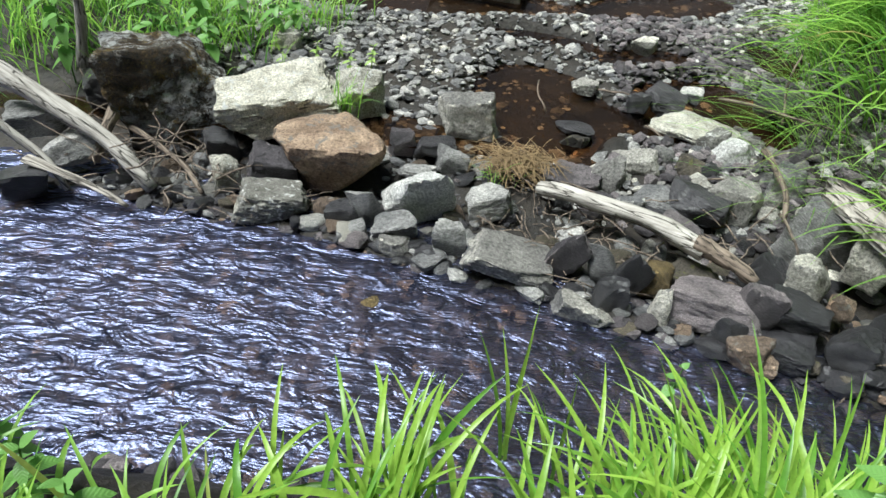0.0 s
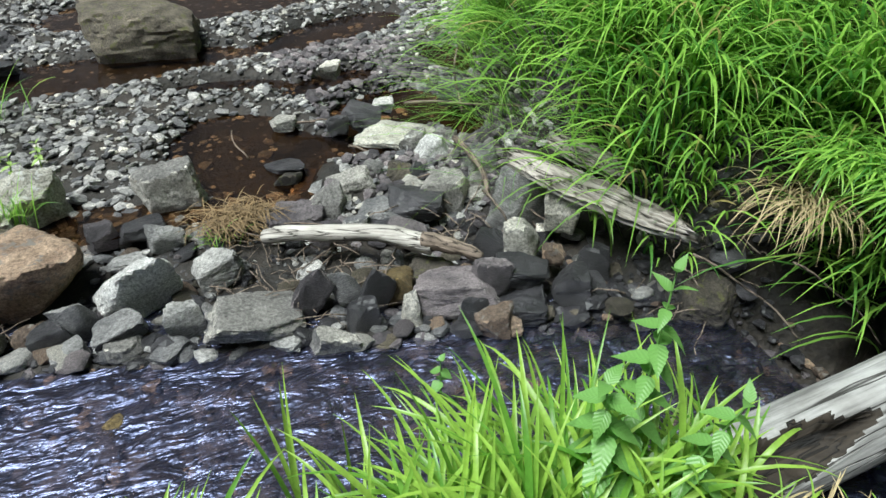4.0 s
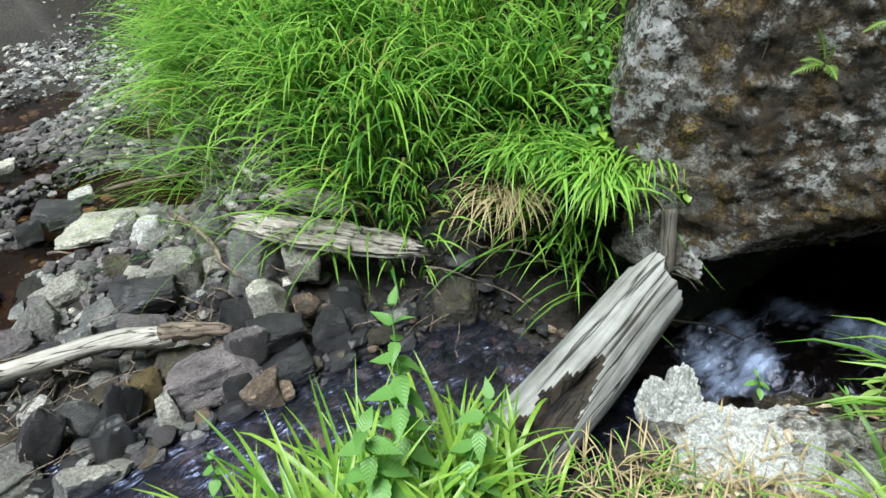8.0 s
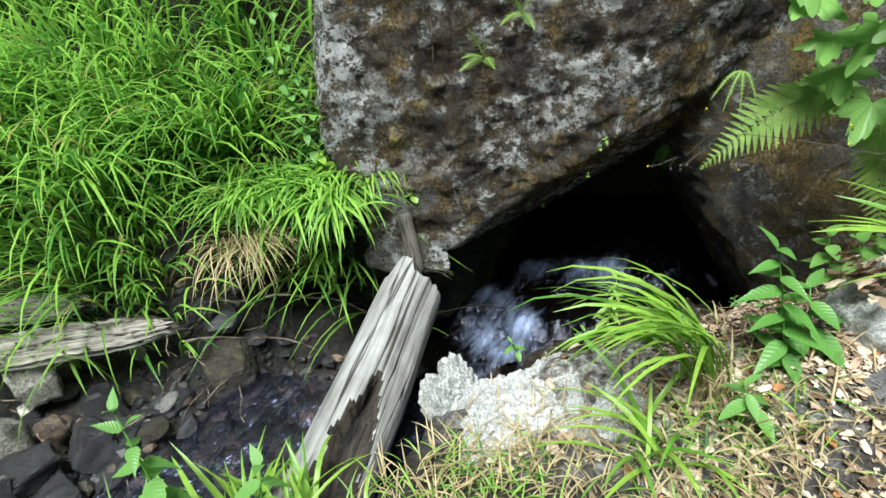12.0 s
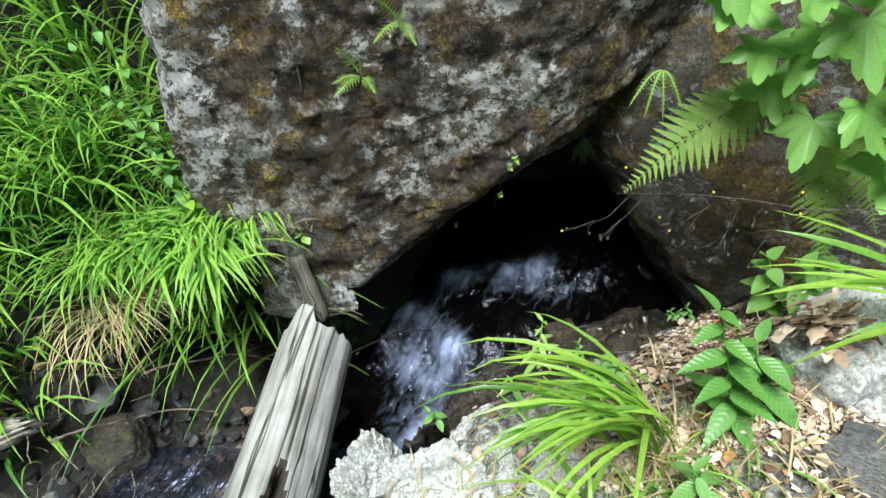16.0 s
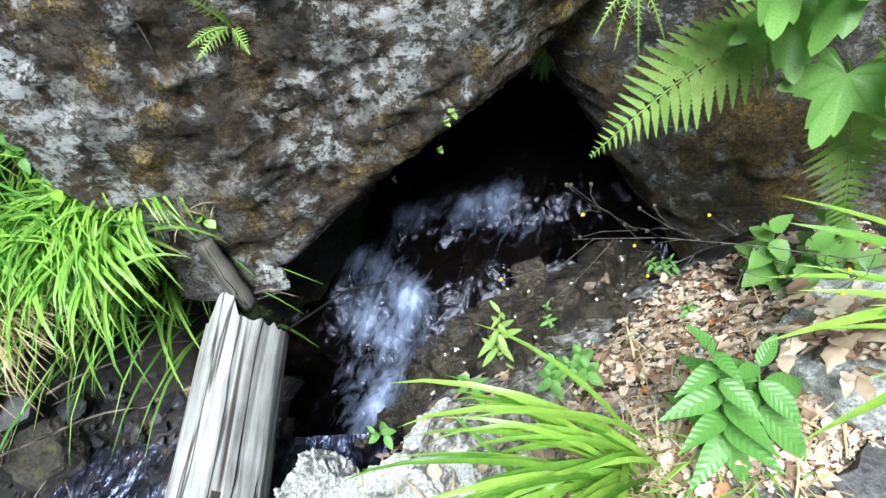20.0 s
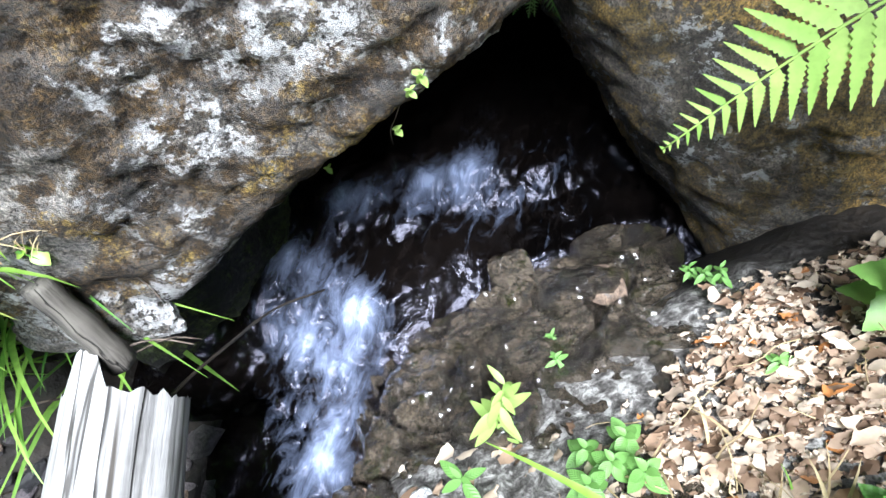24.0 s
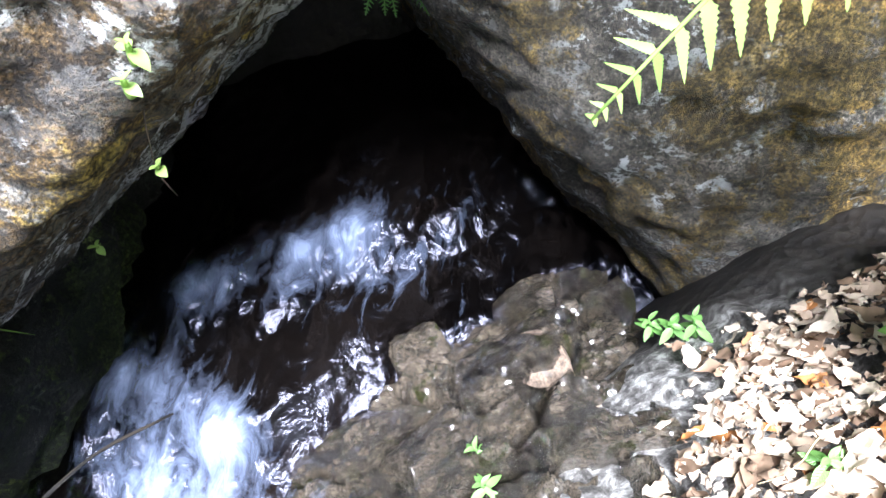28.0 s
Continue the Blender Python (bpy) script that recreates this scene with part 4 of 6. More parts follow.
stone(0.74, 2.74, 0.10, 0.143, 0.122, 0.029, -15, 5, M_BROWN, "sandy brown flat stone beside the puddle")
stone(0.18, 2.24, 0.09, 0.121, 0.073, 0.090, -5, -20, M_GREY, "grey slab leaning towards the straw")
stone(0.55, 2.44, 0.10, 0.147, 0.103, 0.062, -13, 5, M_PURPLE, "dark purple slate on the heap")
stone(0.48, 1.91, 0.07, 0.076, 0.046, 0.155, -14, 30, M_PURPLE, "brown-grey slate behind a flat slab")
stone(1.09, 1.52, 0.04, 0.079, 0.063, 0.069, -36, 0, M_BROWN, "reddish wet stone in the stream")
stone(1.22, 1.55, 0.05, 0.122, 0.097, 0.055, -38, 0, M_DARK, "flat wet stone in the stream")
stone(-1.71, 2.76, 0.22, 0.141, 0.112, 0.140, 32, 0, M_DARK, "dark stone behind the sticks")
stone(-1.77, 2.07, 0.06, 0.099, 0.079, 0.082, 41, 0, M_DARK, "dark wet stone under the sticks")
stone(-1.67, 2.27, 0.12, 0.116, 0.093, 0.075, 36, 0, M_GREY, "grey stone among driftwood")
stone(-1.82, 2.39, 0.20, 0.161, 0.129, 0.080, 37, 0, M_GREY, "grey stone behind the white stick")
stone(1.50, 2.44, 0.22, 0.093, 0.074, 0.071, -32, 0, M_GREY, "grey stone below the grass")
stone(1.11, 2.57, 0.14, 0.077, 0.061, 0.093, -23, 10, M_MOSSY, "greenish grey stone on the heap")
stone(1.19, 2.53, 0.18, 0.049, 0.039, 0.053, -25, 0, M_DARK, "small dark blue stone on the heap")
stone(0.93, 2.21, 0.12, 0.109, 0.072, 0.019, -23, 0, M_DARK, "dark flat stone above the branch")
stone(0.98, 2.14, 0.12, 0.101, 0.081, 0.040, -25, 20, M_PURPLE, "purple slate above the branch")
stone(0.79, 2.27, 0.11, 0.069, 0.055, 0.067, -19, 0, M_GREY, "grey stone above the branch")
stone(0.20, 2.44, 0.08, 0.070, 0.056, 0.048, -5, 0, M_DARK, "dark stone beneath the straw")
stone(0.00, 2.52, 0.11, 0.085, 0.068, 0.075, 0, 0, M_GREY, "grey stone in the gravel")
stone(-0.24, 2.59, 0.14, 0.072, 0.058, 0.070, 5, 0, M_PURPLE, "purple-grey stone in the gravel")
stone(-0.16, 2.42, 0.09, 0.090, 0.072, 0.020, 4, 0, M_GREY, "grey stone behind the white slab")
stone(0.98, 3.19, 0.19, 0.067, 0.053, 0.065, -17, 0, M_DARK, "dark stone beside a square one")
stone(0.71, 3.37, 0.18, 0.087, 0.069, 0.041, -12, 0, M_PALE, "pale stone in the puddle")
stone(1.70, 3.21, 0.26, 0.113, 0.090, 0.087, -28, 0, M_GREY, "grey stone by the dead twig")
stone(1.29, 3.31, 0.20, 0.074, 0.059, 0.046, -21, 0, M_GREY, "grey stone in the gravel")
stone(-1.00, 3.45, 0.24, 0.093, 0.075, 0.066, 16, 0, M_PALE, "pale stone on the gravel")
stone(1.16, 3.99, 0.22, 0.085, 0.068, 0.061, -16, 0, M_PALE, "pale square stone on the gravel")
stone(-1.04, 4.09, 0.20, 0.151, 0.121, 0.057, 14, 0, M_GREY, "grey stone beside the far pool")
stone(0.13, 5.27, 0.22, 0.463, 0.416, 0.296, 0, 0, M_MOSSY, "large mossy boulder in the far pool")
stone(-1.15, 5.56, 0.16, 0.428, 0.300, 0.101, 13, 0, M_DARK, "dark flat rock in the far pool")
stone(-0.96, 5.11, 0.14, 0.211, 0.169, 0.062, 12, 0, M_DARK, "low dark rock in the far pool")
stone(1.43, 1.52, 0.12, 0.085, 0.068, 0.097, -40, 0, M_DARK, "dark wet stone in the earth bank")
stone(1.13, 1.52, 0.02, 0.082, 0.066, 0.055, -33, 0, M_BROWN, "brown wet stone in the shallow stream")
stone(1.89, 1.28, 0.06, 0.127, 0.102, 0.106, -50, 0, M_MOSSY, "ochre-brown wet stone under the bank")
stone(1.59, 1.60, 0.15, 0.069, 0.055, 0.069, -38, 0, M_DARK, "dark stone in the eroded bank")
stone(1.44, 1.68, 0.16, 0.050, 0.040, 0.056, -33, 0, M_BROWN, "small brown stone in the bank")
stone(1.15, 1.68, 0.10, 0.084, 0.059, 0.135, -28, 10, M_PURPLE, "purple-grey slate on the bank")
stone(1.50, 1.51, 0.08, 0.085, 0.068, 0.079, -40, 0, M_DARK, "dark wet stone at the stream edge")
stone(1.08, 1.60, 0.05, 0.094, 0.075, 0.091, -27, 0, M_DARK, "dark purple wet stone by the stream")

SMALL = [mesh_of("small_stone", *cut_stone(RNG, 2, (1, RNG.uniform(0.6, 0.9), RNG.uniform(0.35, 0.7)), 7, 0.02), smooth=False) for _ in range(14)]
KINDS = [(M_GREY, "small grey slate stone on the bank"), (M_DARK, "small dark wet slate stone"), (M_PURPLE, "small purple-grey stone on the bank"), (M_PALE, "small pale stone on the bank"), (M_BROWN, "small brown stone on the bank"), (M_MOSSY, "small mossy stone on the bank")]
POOL = []
for me in SMALL:
    for k, (mat, label) in enumerate(KINDS[:4] if len(POOL) % 3 else KINDS):
        c = me.copy()
        c.materials.append(mat)
        POOL.append((c, label))


def small_stones(count, region, size, lift=0.0):
    done = 0
    while done < count:
        x, y = region()
        d = shore(x, y)
        if d < -0.04 or not free(x, y):
            continue
        me, label = POOL[int(RNG.integers(len(POOL)))]
        s = float(RNG.uniform(*size))
        ob = placed("stone", me, None, pose(x, y, lz(x, y) + s * (0.25 + lift), *RNG.uniform(-25, 25, 2), RNG.uniform(0, 360)), label=label, category="stone", group="small stones of the bank")
        ob.scale = (s, s, s)
        done += 1


def front():
    x = RNG.uniform(-1.5, 1.7)
    edge = np.interp(x, [-1.6, -0.6, 0.2, 0.8, 1.4, 1.8], [2.15, 2.0, 1.78, 1.6, 1.42, 1.3])
    return x, edge + abs(RNG.normal()) * 0.32


small_stones(170, front, (0.03, 0.075))
small_stones(14, lambda: (RNG.uniform(1.15, 2.1), RNG.uniform(1.25, 1.75)), (0.02, 0.05))


def pebbles(name, count, region, size, mat, label, level=1, sink=0.2):
    """Many loose small stones in one heap."""
    b = Builder()
    shapes = [cut_stone(RNG, level, (1, RNG.uniform(0.6, 0.95), RNG.uniform(0.3, 0.65)), 5, 0.03) for _ in range(16)]
    for _ in range(count):
        x, y = region()
        if not free(x, y):
            continue
        s = size[0] * (size[1] / size[0]) ** (RNG.random() ** 1.6)
        v, f = shapes[int(RNG.integers(16))]
        m = pose(x, y, 0, *RNG.uniform(-25, 25, 2), RNG.uniform(0, 360))
        b.add(turned(v * s, m), f)
        b.v[-1][:, 2] += lz(x, y) + s * sink if not callable(sink) else sink(x, y)
    me = b.mesh(name, smooth=False)
    return placed(name, me, mat, label=label, category="gravel", kind="stuff")


def bar():
    while True:
        y = 2.2 + 5.6 * RNG.random() ** 1.3
        x = RNG.uniform(-1.6, 2.9 + 0.3 * max(0, y - 4))
        if lz(x, y) > 0.06 or RNG.random() < 0.15:
            return x, y


pebbles("gravel", 12500, bar, (0.012, 0.05), M_GREY, "grey angular gravel and slate chips of the bar")
pebbles("gravel", 2600, bar, (0.012, 0.045), M_PALE, "pale chips scattered over the gravel bar")
def mound_foot():
    while True:
        x, y = RNG.uniform(0.9, 2.3), RNG.uniform(2.2, 4.6)
        if lz(x, y) > 0.09:
            return x, y


pebbles("gravel", 3200, mound_foot, (0.014, 0.05), M_PURPLE, "slate gravel below the grassy mound", 1, 0.45)


def heap():
    return RNG.uniform(0.6, 1.6), RNG.uniform(1.75, 2.9)


pebbles("bank_stones", 90, front, (0.03, 0.08), M_GREY, "grey stones packed along the bank", 2)
pebbles("bank_stones", 90, front, (0.03, 0.07), M_DARK, "dark wet stones packed along the bank", 2)
pebbles("bank_stones", 110, heap, (0.03, 0.08), M_PURPLE, "purple-grey slates of the stone heap", 2)
pebbles("bank_stones", 50, heap, (0.03, 0.07), M_PALE, "pale stones of the stone heap", 2)
# filler chips in the dark slate colour stand in for shade between stones
pebbles("gravel", 2600, front, (0.008, 0.03), M_DARK, "slate chips between the bank stones, dark to give the gaps shade")
pebbles("bank_stones", 130, lambda: (RNG.uniform(1.2, 2.15), RNG.uniform(1.18, 1.6)), (0.025, 0.075), M_DARK, "dark wet stones in the eroded bank", 2)
pebbles("bank_stones", 60, lambda: (RNG.uniform(1.2, 2.1), RNG.uniform(1.2, 1.6)), (0.02, 0.06), M_MOSSY, "brown mossy stones in the eroded bank", 2)
pebbles("gravel", 900, lambda: (RNG.uniform(1.1, 2.1), RNG.uniform(1.2, 1.75)), (0.006, 0.03), M_DARK, "dark slate chips in the eroded bank")


def bed():
    while True:
        x, y = RNG.uniform(-2.0, 2.2), RNG.uniform(0.6, 2.2)
        if shore(x, y) < 0.02:
            return x, y


pebbles("streambed_stones", 1900, bed, (0.015, 0.06), M_PURPLE, "brown and purple stones of the stream bed", 1)
pebbles("streambed_stones", 700, bed, (0.015, 0.05), M_BROWN, "rusty stones of the stream bed", 1)
pebbles("streambed_stones", 80, lambda: (RNG.uniform(1.3, 2.15), RNG.uniform(0.95, 1.3)), (0.02, 0.06), M_DARK, "dark wet stones breaking the stream surface", 2, 1.2)
stone(-0.25, 1.64, -0.03, 0.045, 0.04, 0.045, 0, 0, M_OCHRE, "yellow pebble just breaking the stream surface")


# ---- the white-crusted slab and the wet ledge ----
def crag(name, x, y, z, sx, sy, sz, turn, rx, ry, mat, label, level=5, rough=0.09, cuts=12):
    v, f = cut_stone(RNG, level, (sx, sy, sz), cuts, rough, 22.0)
    me = mesh_of(name, v, f)
    me.set_sharp_from_angle(angle=radians(35))
    return placed(name, me, mat, pose(x, y, z, rx, ry, turn), label=label, category="rock")


crag("slab_rock", 1.60, 0.10, 0.19, 0.20, 0.22, 0.20, 20, 0, 0, M_SLAB, "broad white-crusted rock slab of the near bank", 6, 0.12)
crag("slab_rock", 1.73, 0.27, 0.26, 0.07, 0.07, 0.14, 50, 0, 0, M_SLAB, "jagged white-crusted rock peak beside the log", 5, 0.16)
crag("slab_rock", 1.67, 0.32, 0.24, 0.05, 0.05, 0.15, 10, 0, 0, M_SLAB, "pointed white-crusted rock beside the log", 5, 0.16)
crag("slab_rock", 1.81, -0.04, 0.19, 0.13, 0.14, 0.135, -15, 0, 8, M_SLAB, "flat white-crusted rock of the ledge", 5, 0.10)
crag("slab_rock", 1.70, -0.06, 0.235, 0.17, 0.13, 0.10, 25, 0, 4, M_SLAB, "flat white-crusted slab with straw on it", 5, 0.08)
crag("slab_rock", 1.66, -0.23, 0.27, 0.14, 0.10, 0.09, -20, 0, 4, M_SLAB, "low white-crusted slab half under grass", 5, 0.08)
crag("slab_rock", 1.44, 0.27, 0.13, 0.11, 0.09, 0.14, 5, 0, 0, M_SLAB, "small white-crusted rock beside the log", 5, 0.12)

def ledge():
    """The wet cracked slope of brown rock between the leaf litter and the cascade."""
    xs, ys = np.arange(1.84, 2.72, 0.006), np.arange(-0.66, 0.40, 0.006)
    gx, gy = np.meshgrid(xs, ys)
    p = np.stack([gx, gy, 0 * gx], -1).reshape(-1, 3)
    warp = p + 0.05 * np.stack([fbm(p, 6.0, 3, 2.0), fbm(p, 6.0, 3, 5.0), 0 * p[:, 0]], -1)
    cell = [noise.voronoi(Vector((q[0] * 7.0, q[1] * 5.0, 0.3))) for q in warp]
    gap = np.array([d[1] - d[0] for d, _ in cell]).reshape(gx.shape)
    seat = np.array([[c[0].x, c[0].y] for _, c in cell])
    tone = np.sin(seat[:, 0] * 12.9 + seat[:, 1] * 78.2).reshape(gx.shape)
    lean = np.cos(seat[:, 0] * 41.0 + seat[:, 1] * 23.0).reshape(gx.shape)
    lie = ((p[:, 0] * 7 - seat[:, 0]) / 7).reshape(gx.shape)
    bump = fbm(p, 11.0, 5, 4.0).reshape(gx.shape)
    fine = fbm(p, 38.0, 4, 6.0).reshape(gx.shape)
    z = slope(gx, gy) + 0.040 * tone + 0.34 * lean * lie + 0.022 * bump + 0.011 * fine - 0.06 * np.clip(1 - gap / 0.11, 0, 1) ** 1.2
    fade = step(-0.42, -0.58, gy + 0.25 * (gx - 2.2) + 0.04 * bump) + step(2.0, 1.86, gx + 0.03 * bump) * step(0.10, -0.05, gy)
    z = z - 0.09 * np.clip(fade, 0, 1)
    edge = np.interp(gx, [1.84, 2.03, 2.40, 2.53, 2.60, 2.72], [0.19, 0.165, 0.06, -0.14, -0.45, -0.6]) + 0.04 * tone + 0.03 * bump
    out = np.maximum(0, gy - edge)
    z = np.maximum(z - 2.6 * out - 9.0 * out**2, -0.5) - 0.6 * step(2.60, 2.72, gx)
    nx = len(xs)
    f = [(j * nx + i, j * nx + i + 1, (j + 1) * nx + i + 1, (j + 1) * nx + i) for j in range(len(ys) - 1) for i in range(nx - 1)]
    me = mesh_of("ledge_rock", np.stack([gx, gy, z], -1).reshape(-1, 3), f)
    me.set_sharp_from_angle(angle=radians(40))
    placed("ledge_rock", me, M_WET, label="wet brown cracked rock ledge beside the cascade", category="rock")


ledge()
crag("ledge_rock", 2.50, -0.25, -0.08, 0.10, 0.08, 0.05, 10, 8, 10, M_WET, "wet layered rock at the lip of the cascade", 5, 0.07, 8)
crag("ledge_rock", 1.55, -0.95, 0.45, 0.20, 0.16, 0.16, 30, 0, 10, M_GREY, "grey lichened rock under the herbs", 4, 0.06)
crag("bank_rock", 1.82, -0.83, 0.56, 0.14, 0.13, 0.16, 20, 0, 0, M_SLAB, "grey lichened rock with dead leaves on its top", 5, 0.08)
crag("bank_rock", 1.72, -0.93, 0.47, 0.16, 0.14, 0.15, 40, 0, 0, M_SLAB, "grey lichened rock beside the leaf litter", 5, 0.10)
crag("bank_rock", 1.52, -0.66, 0.32, 0.13, 0.11, 0.10, 10, 0, 0, M_SLAB, "low lichened rock below the herbs", 5, 0.10)
crag("ledge_rock", 2.345, -0.435, 0.13, 0.06, 0.055, 0.035, 0, 0, 10, M_BROWN, "reddish wet stone of the ledge", 3, 0.05)


# ---- wood ----
def wood_piece(name, a, b, r0, r1, mat, label, bend=0.02, sides=12, rough=0.06, segs=14, flat=1.0, category="driftwood"):
    a, b = np.array(a, float), np.array(b, float)
    length = np.linalg.norm(b - a)
    s = np.linspace(0, 1, segs)
    off = np.stack([bend * np.sin(s * 3.1 + 0.4) + 0.3 * bend * np.sin(s * 11), bend * np.sin(s * 4.3 + 2), s * length], -1)
    v, f = tube(off, r0 + (r1 - r0) * s + 0.06 * r0 * np.sin(s * 17), sides, RNG, rough)
    v[:, 0] *= flat
    rot = Vector(b - a).to_track_quat("Z", "X").to_matrix().to_4x4()
    return placed(name, mesh_of(name, v, f), mat, Matrix.Translation(a) @ rot, label=label, category=category)


def plank(name, a, b, width, thick, mat, label, seed):
    """A rotten split plank with ragged ends and long cracks."""
    rng = np.random.default_rng(seed)
    a, b = np.array(a, float), np.array(b, float)
    length = np.linalg.norm(b - a)
    n, m = 80, 24
    v, f = [], []
    edge = 0.12 * rng.normal(size=n).cumsum() * 0.15
    for side in (1, -1):
        for i in range(n):
            s = i / (n - 1)
            w = width * (0.55 + 0.45 * math.sin(math.pi * min(1, s * 1.6 + 0.12) * 0.5)) * (1 - 0.65 * s**5) * (1 + 0.2 * edge[i])
            for j in range(m):
                u = j / (m - 1) - 0.5
                groove = 0.42 * thick * (noise.noise(Vector((u * 11, s * 2.5, seed))) + 0.6 * noise.noise(Vector((u * 29, s * 7, seed))) + 0.5 * noise.noise(Vector((u * 8, s * 22, seed + 2))))
                ragged = 0.11 * length * noise.noise(Vector((u * 9, 3.3 * round(s), seed + 4))) * max(0, abs(s - 0.5) * 5 - 1.5)
                v.append((u * w, side * thick * 0.5 * (1 - 1.6 * u * u) + groove * (1 if side > 0 else 0.4), s * length + ragged))
    k = n * m
    for side in (0, 1):
        for i in range(n - 1):
            for j in range(m - 1):
                q = [side * k + i * m + j, side * k + i * m + j + 1, side * k + (i + 1) * m + j + 1, side * k + (i + 1) * m + j]
                f.append(tuple(q if side else q[::-1]))
    rim = [i * m for i in range(n)] + [(n - 1) * m + j for j in range(1, m)] + [i * m + m - 1 for i in range(n - 2, -1, -1)] + [j for j in range(m - 2, 0, -1)]
    f += [(rim[i], rim[(i + 1) % len(rim)], rim[(i + 1) % len(rim)] + k, rim[i] + k) for i in range(len(rim))]
    zax = Vector(b - a).normalized()
    up = Vector((-0.45, -0.25, 1))
    yax = (up - zax * up.dot(zax)).normalized()
    xax = yax.cross(zax)
    mt = Matrix((xax, yax, zax)).transposed().to_4x4()
    return placed(name, mesh_of(name, v, f), mat, Matrix.Translation(a) @ mt, label=label, category="driftwood")


plank("rotten_plank", (1.46, 2.08, 0.40), (1.78, 1.33, 0.375), 0.13, 0.06, M_DRIFT, "bleached rotten plank jutting from the grassy bank", 3)
plank("rotten_plank", (1.68, 2.12, 0.43), (1.83, 1.72, 0.41), 0.11, 0.05, M_DRIFT, "second brown rotten plank under the grass", 8)
wood_piece("driftwood_branch", (0.40, 2.30, 0.15), (1.00, 1.90, 0.20), 0.030, 0.040, M_BLEACH, "bleached bent branch lying across the stones", 0.025, 14, 0.08)
wood_piece("driftwood_branch", (0.97, 1.93, 0.20), (1.16, 1.77, 0.17), 0.040, 0.022, M_TWIG, "broken stub of the bleached branch", 0.008, 12, 0.1)
wood_piece("drift_log", (-1.98, 2.40, 0.42), (-1.25, 2.13, 0.08), 0.045, 0.030, M_BLEACH, "bleached grey log leaning on the bank", 0.03, 14, 0.06)
wood_piece("white_stick", (-1.92, 2.20, 0.31), (-1.60, 2.10, 0.04), 0.022, 0.012, M_BLEACH, "white barkless stick dipping to the water", 0.02, 10, 0.05)
wood_piece("split_stick", (-1.49, 2.60, 0.36), (-1.56, 2.24, 0.10), 0.026, 0.030, M_TWIG, "brown split stick leaning on the log", 0.01, 8, 0.12)
wood_piece("dead_pole", (-1.80, 2.78, 0.28), (-1.72, 2.74, 0.75), 0.028, 0.020, M_BLEACH, "pale dead stem standing among bank herbs", 0.015, 10, 0.05)
wood_piece("dead_stick", (-1.45, 2.45, 0.16), (-1.05, 2.15, 0.06), 0.014, 0.010, M_TWIG, "brown dead stick in the debris", 0.02, 8, 0.08)
wood_piece("dead_stick", (-1.75, 2.12, 0.16), (-1.32, 2.03, 0.03), 0.030, 0.012, M_DRIFT, "flat grey bark slab at the water", 0.01, 10, 0.1, flat=0.4)


def twigs(name, count, centre, spread, size, mat, label, lift=0.03, thick=0.003, up=0.3):
    b = Builder()
    for _ in range(count):
        x, y = centre[0] + RNG.normal() * spread[0], centre[1] + RNG.normal() * spread[1]
        a, ln = RNG.uniform(0, 2 * math.pi), RNG.uniform(*size)
        p = np.array([x, y, lz(x, y) + lift * RNG.random() + 0.01])
        d = np.array([math.cos(a), math.sin(a), RNG.uniform(-0.05, up)])
        q = [p + d * ln * t + np.array([0, 0, 0.06 * ln * math.sin(3 * t)]) + RNG.normal(size=3) * ln * 0.03 for t in np.linspace(0, 1, 6)]
        v, f = tube(q, np.linspace(1, 0.5, 6) * thick * RNG.uniform(0.6, 1.5), 5)
        b.add(v, f)
    return placed(name, b.mesh(name), mat, label=label, category="twigs", kind="stuff")


twigs("twigs", 70, (-1.35, 2.35), (0.25, 0.16), (0.1, 0.4), M_TWIG, "tangle of dead twigs among driftwood", 0.12, 0.004, 0.5)
twigs("twigs", 90, (0.55, 2.10), (0.18, 0.14), (0.06, 0.25), M_TWIG, "dead twigs and roots among the bank stones", 0.08, 0.003)
twigs("twigs", 40, (1.25, 2.0), (0.2, 0.25), (0.08, 0.3), M_TWIG, "thin dead twigs over the stones", 0.1, 0.003)
twigs("twigs", 30, (-0.72, 2.2), (0.12, 0.1), (0.06, 0.2), M_TWIG, "brown roots hanging by the pale stone", 0.06, 0.003)
twigs("twigs", 40, (1.9, 1.33), (0.2, 0.08), (0.08, 0.3), M_TWIG, "brown roots hanging from the undercut bank", 0.15, 0.003)
for a, b, r in (((0.50, 2.35, 0.16), (1.05, 1.80, 0.22), 0.004), ((0.95, 2.85, 0.22), (1.08, 2.65, 0.16), 0.007), ((0.42, 2.85, 0.24), (0.40, 2.98, 0.36), 0.005), ((1.30, 2.95, 0.36), (1.95, 2.35, 0.42), 0.008), ((1.52, 2.75, 0.34), (1.60, 2.95, 0.62), 0.007), ((1.42, 2.55, 0.3), (1.36, 2.10, 0.24), 0.016), ((1.36, 2.12, 0.24), (1.30, 1.80, 0.2), 0.007), ((0.75, 3.35, 0.16), (1.0, 3.2, 0.2), 0.008), ((1.75, 1.28, 0.34), (2.05, 0.95, 0.08), 0.005), ((1.95, 1.05, 0.40), (2.25, 0.80, 0.12), 0.004)):
    wood_piece("twig", a, b, r, r * 0.6, M_TWIG, "thin bare twig lying over the stones", 0.02, 6, 0.05, 12, category="twig")


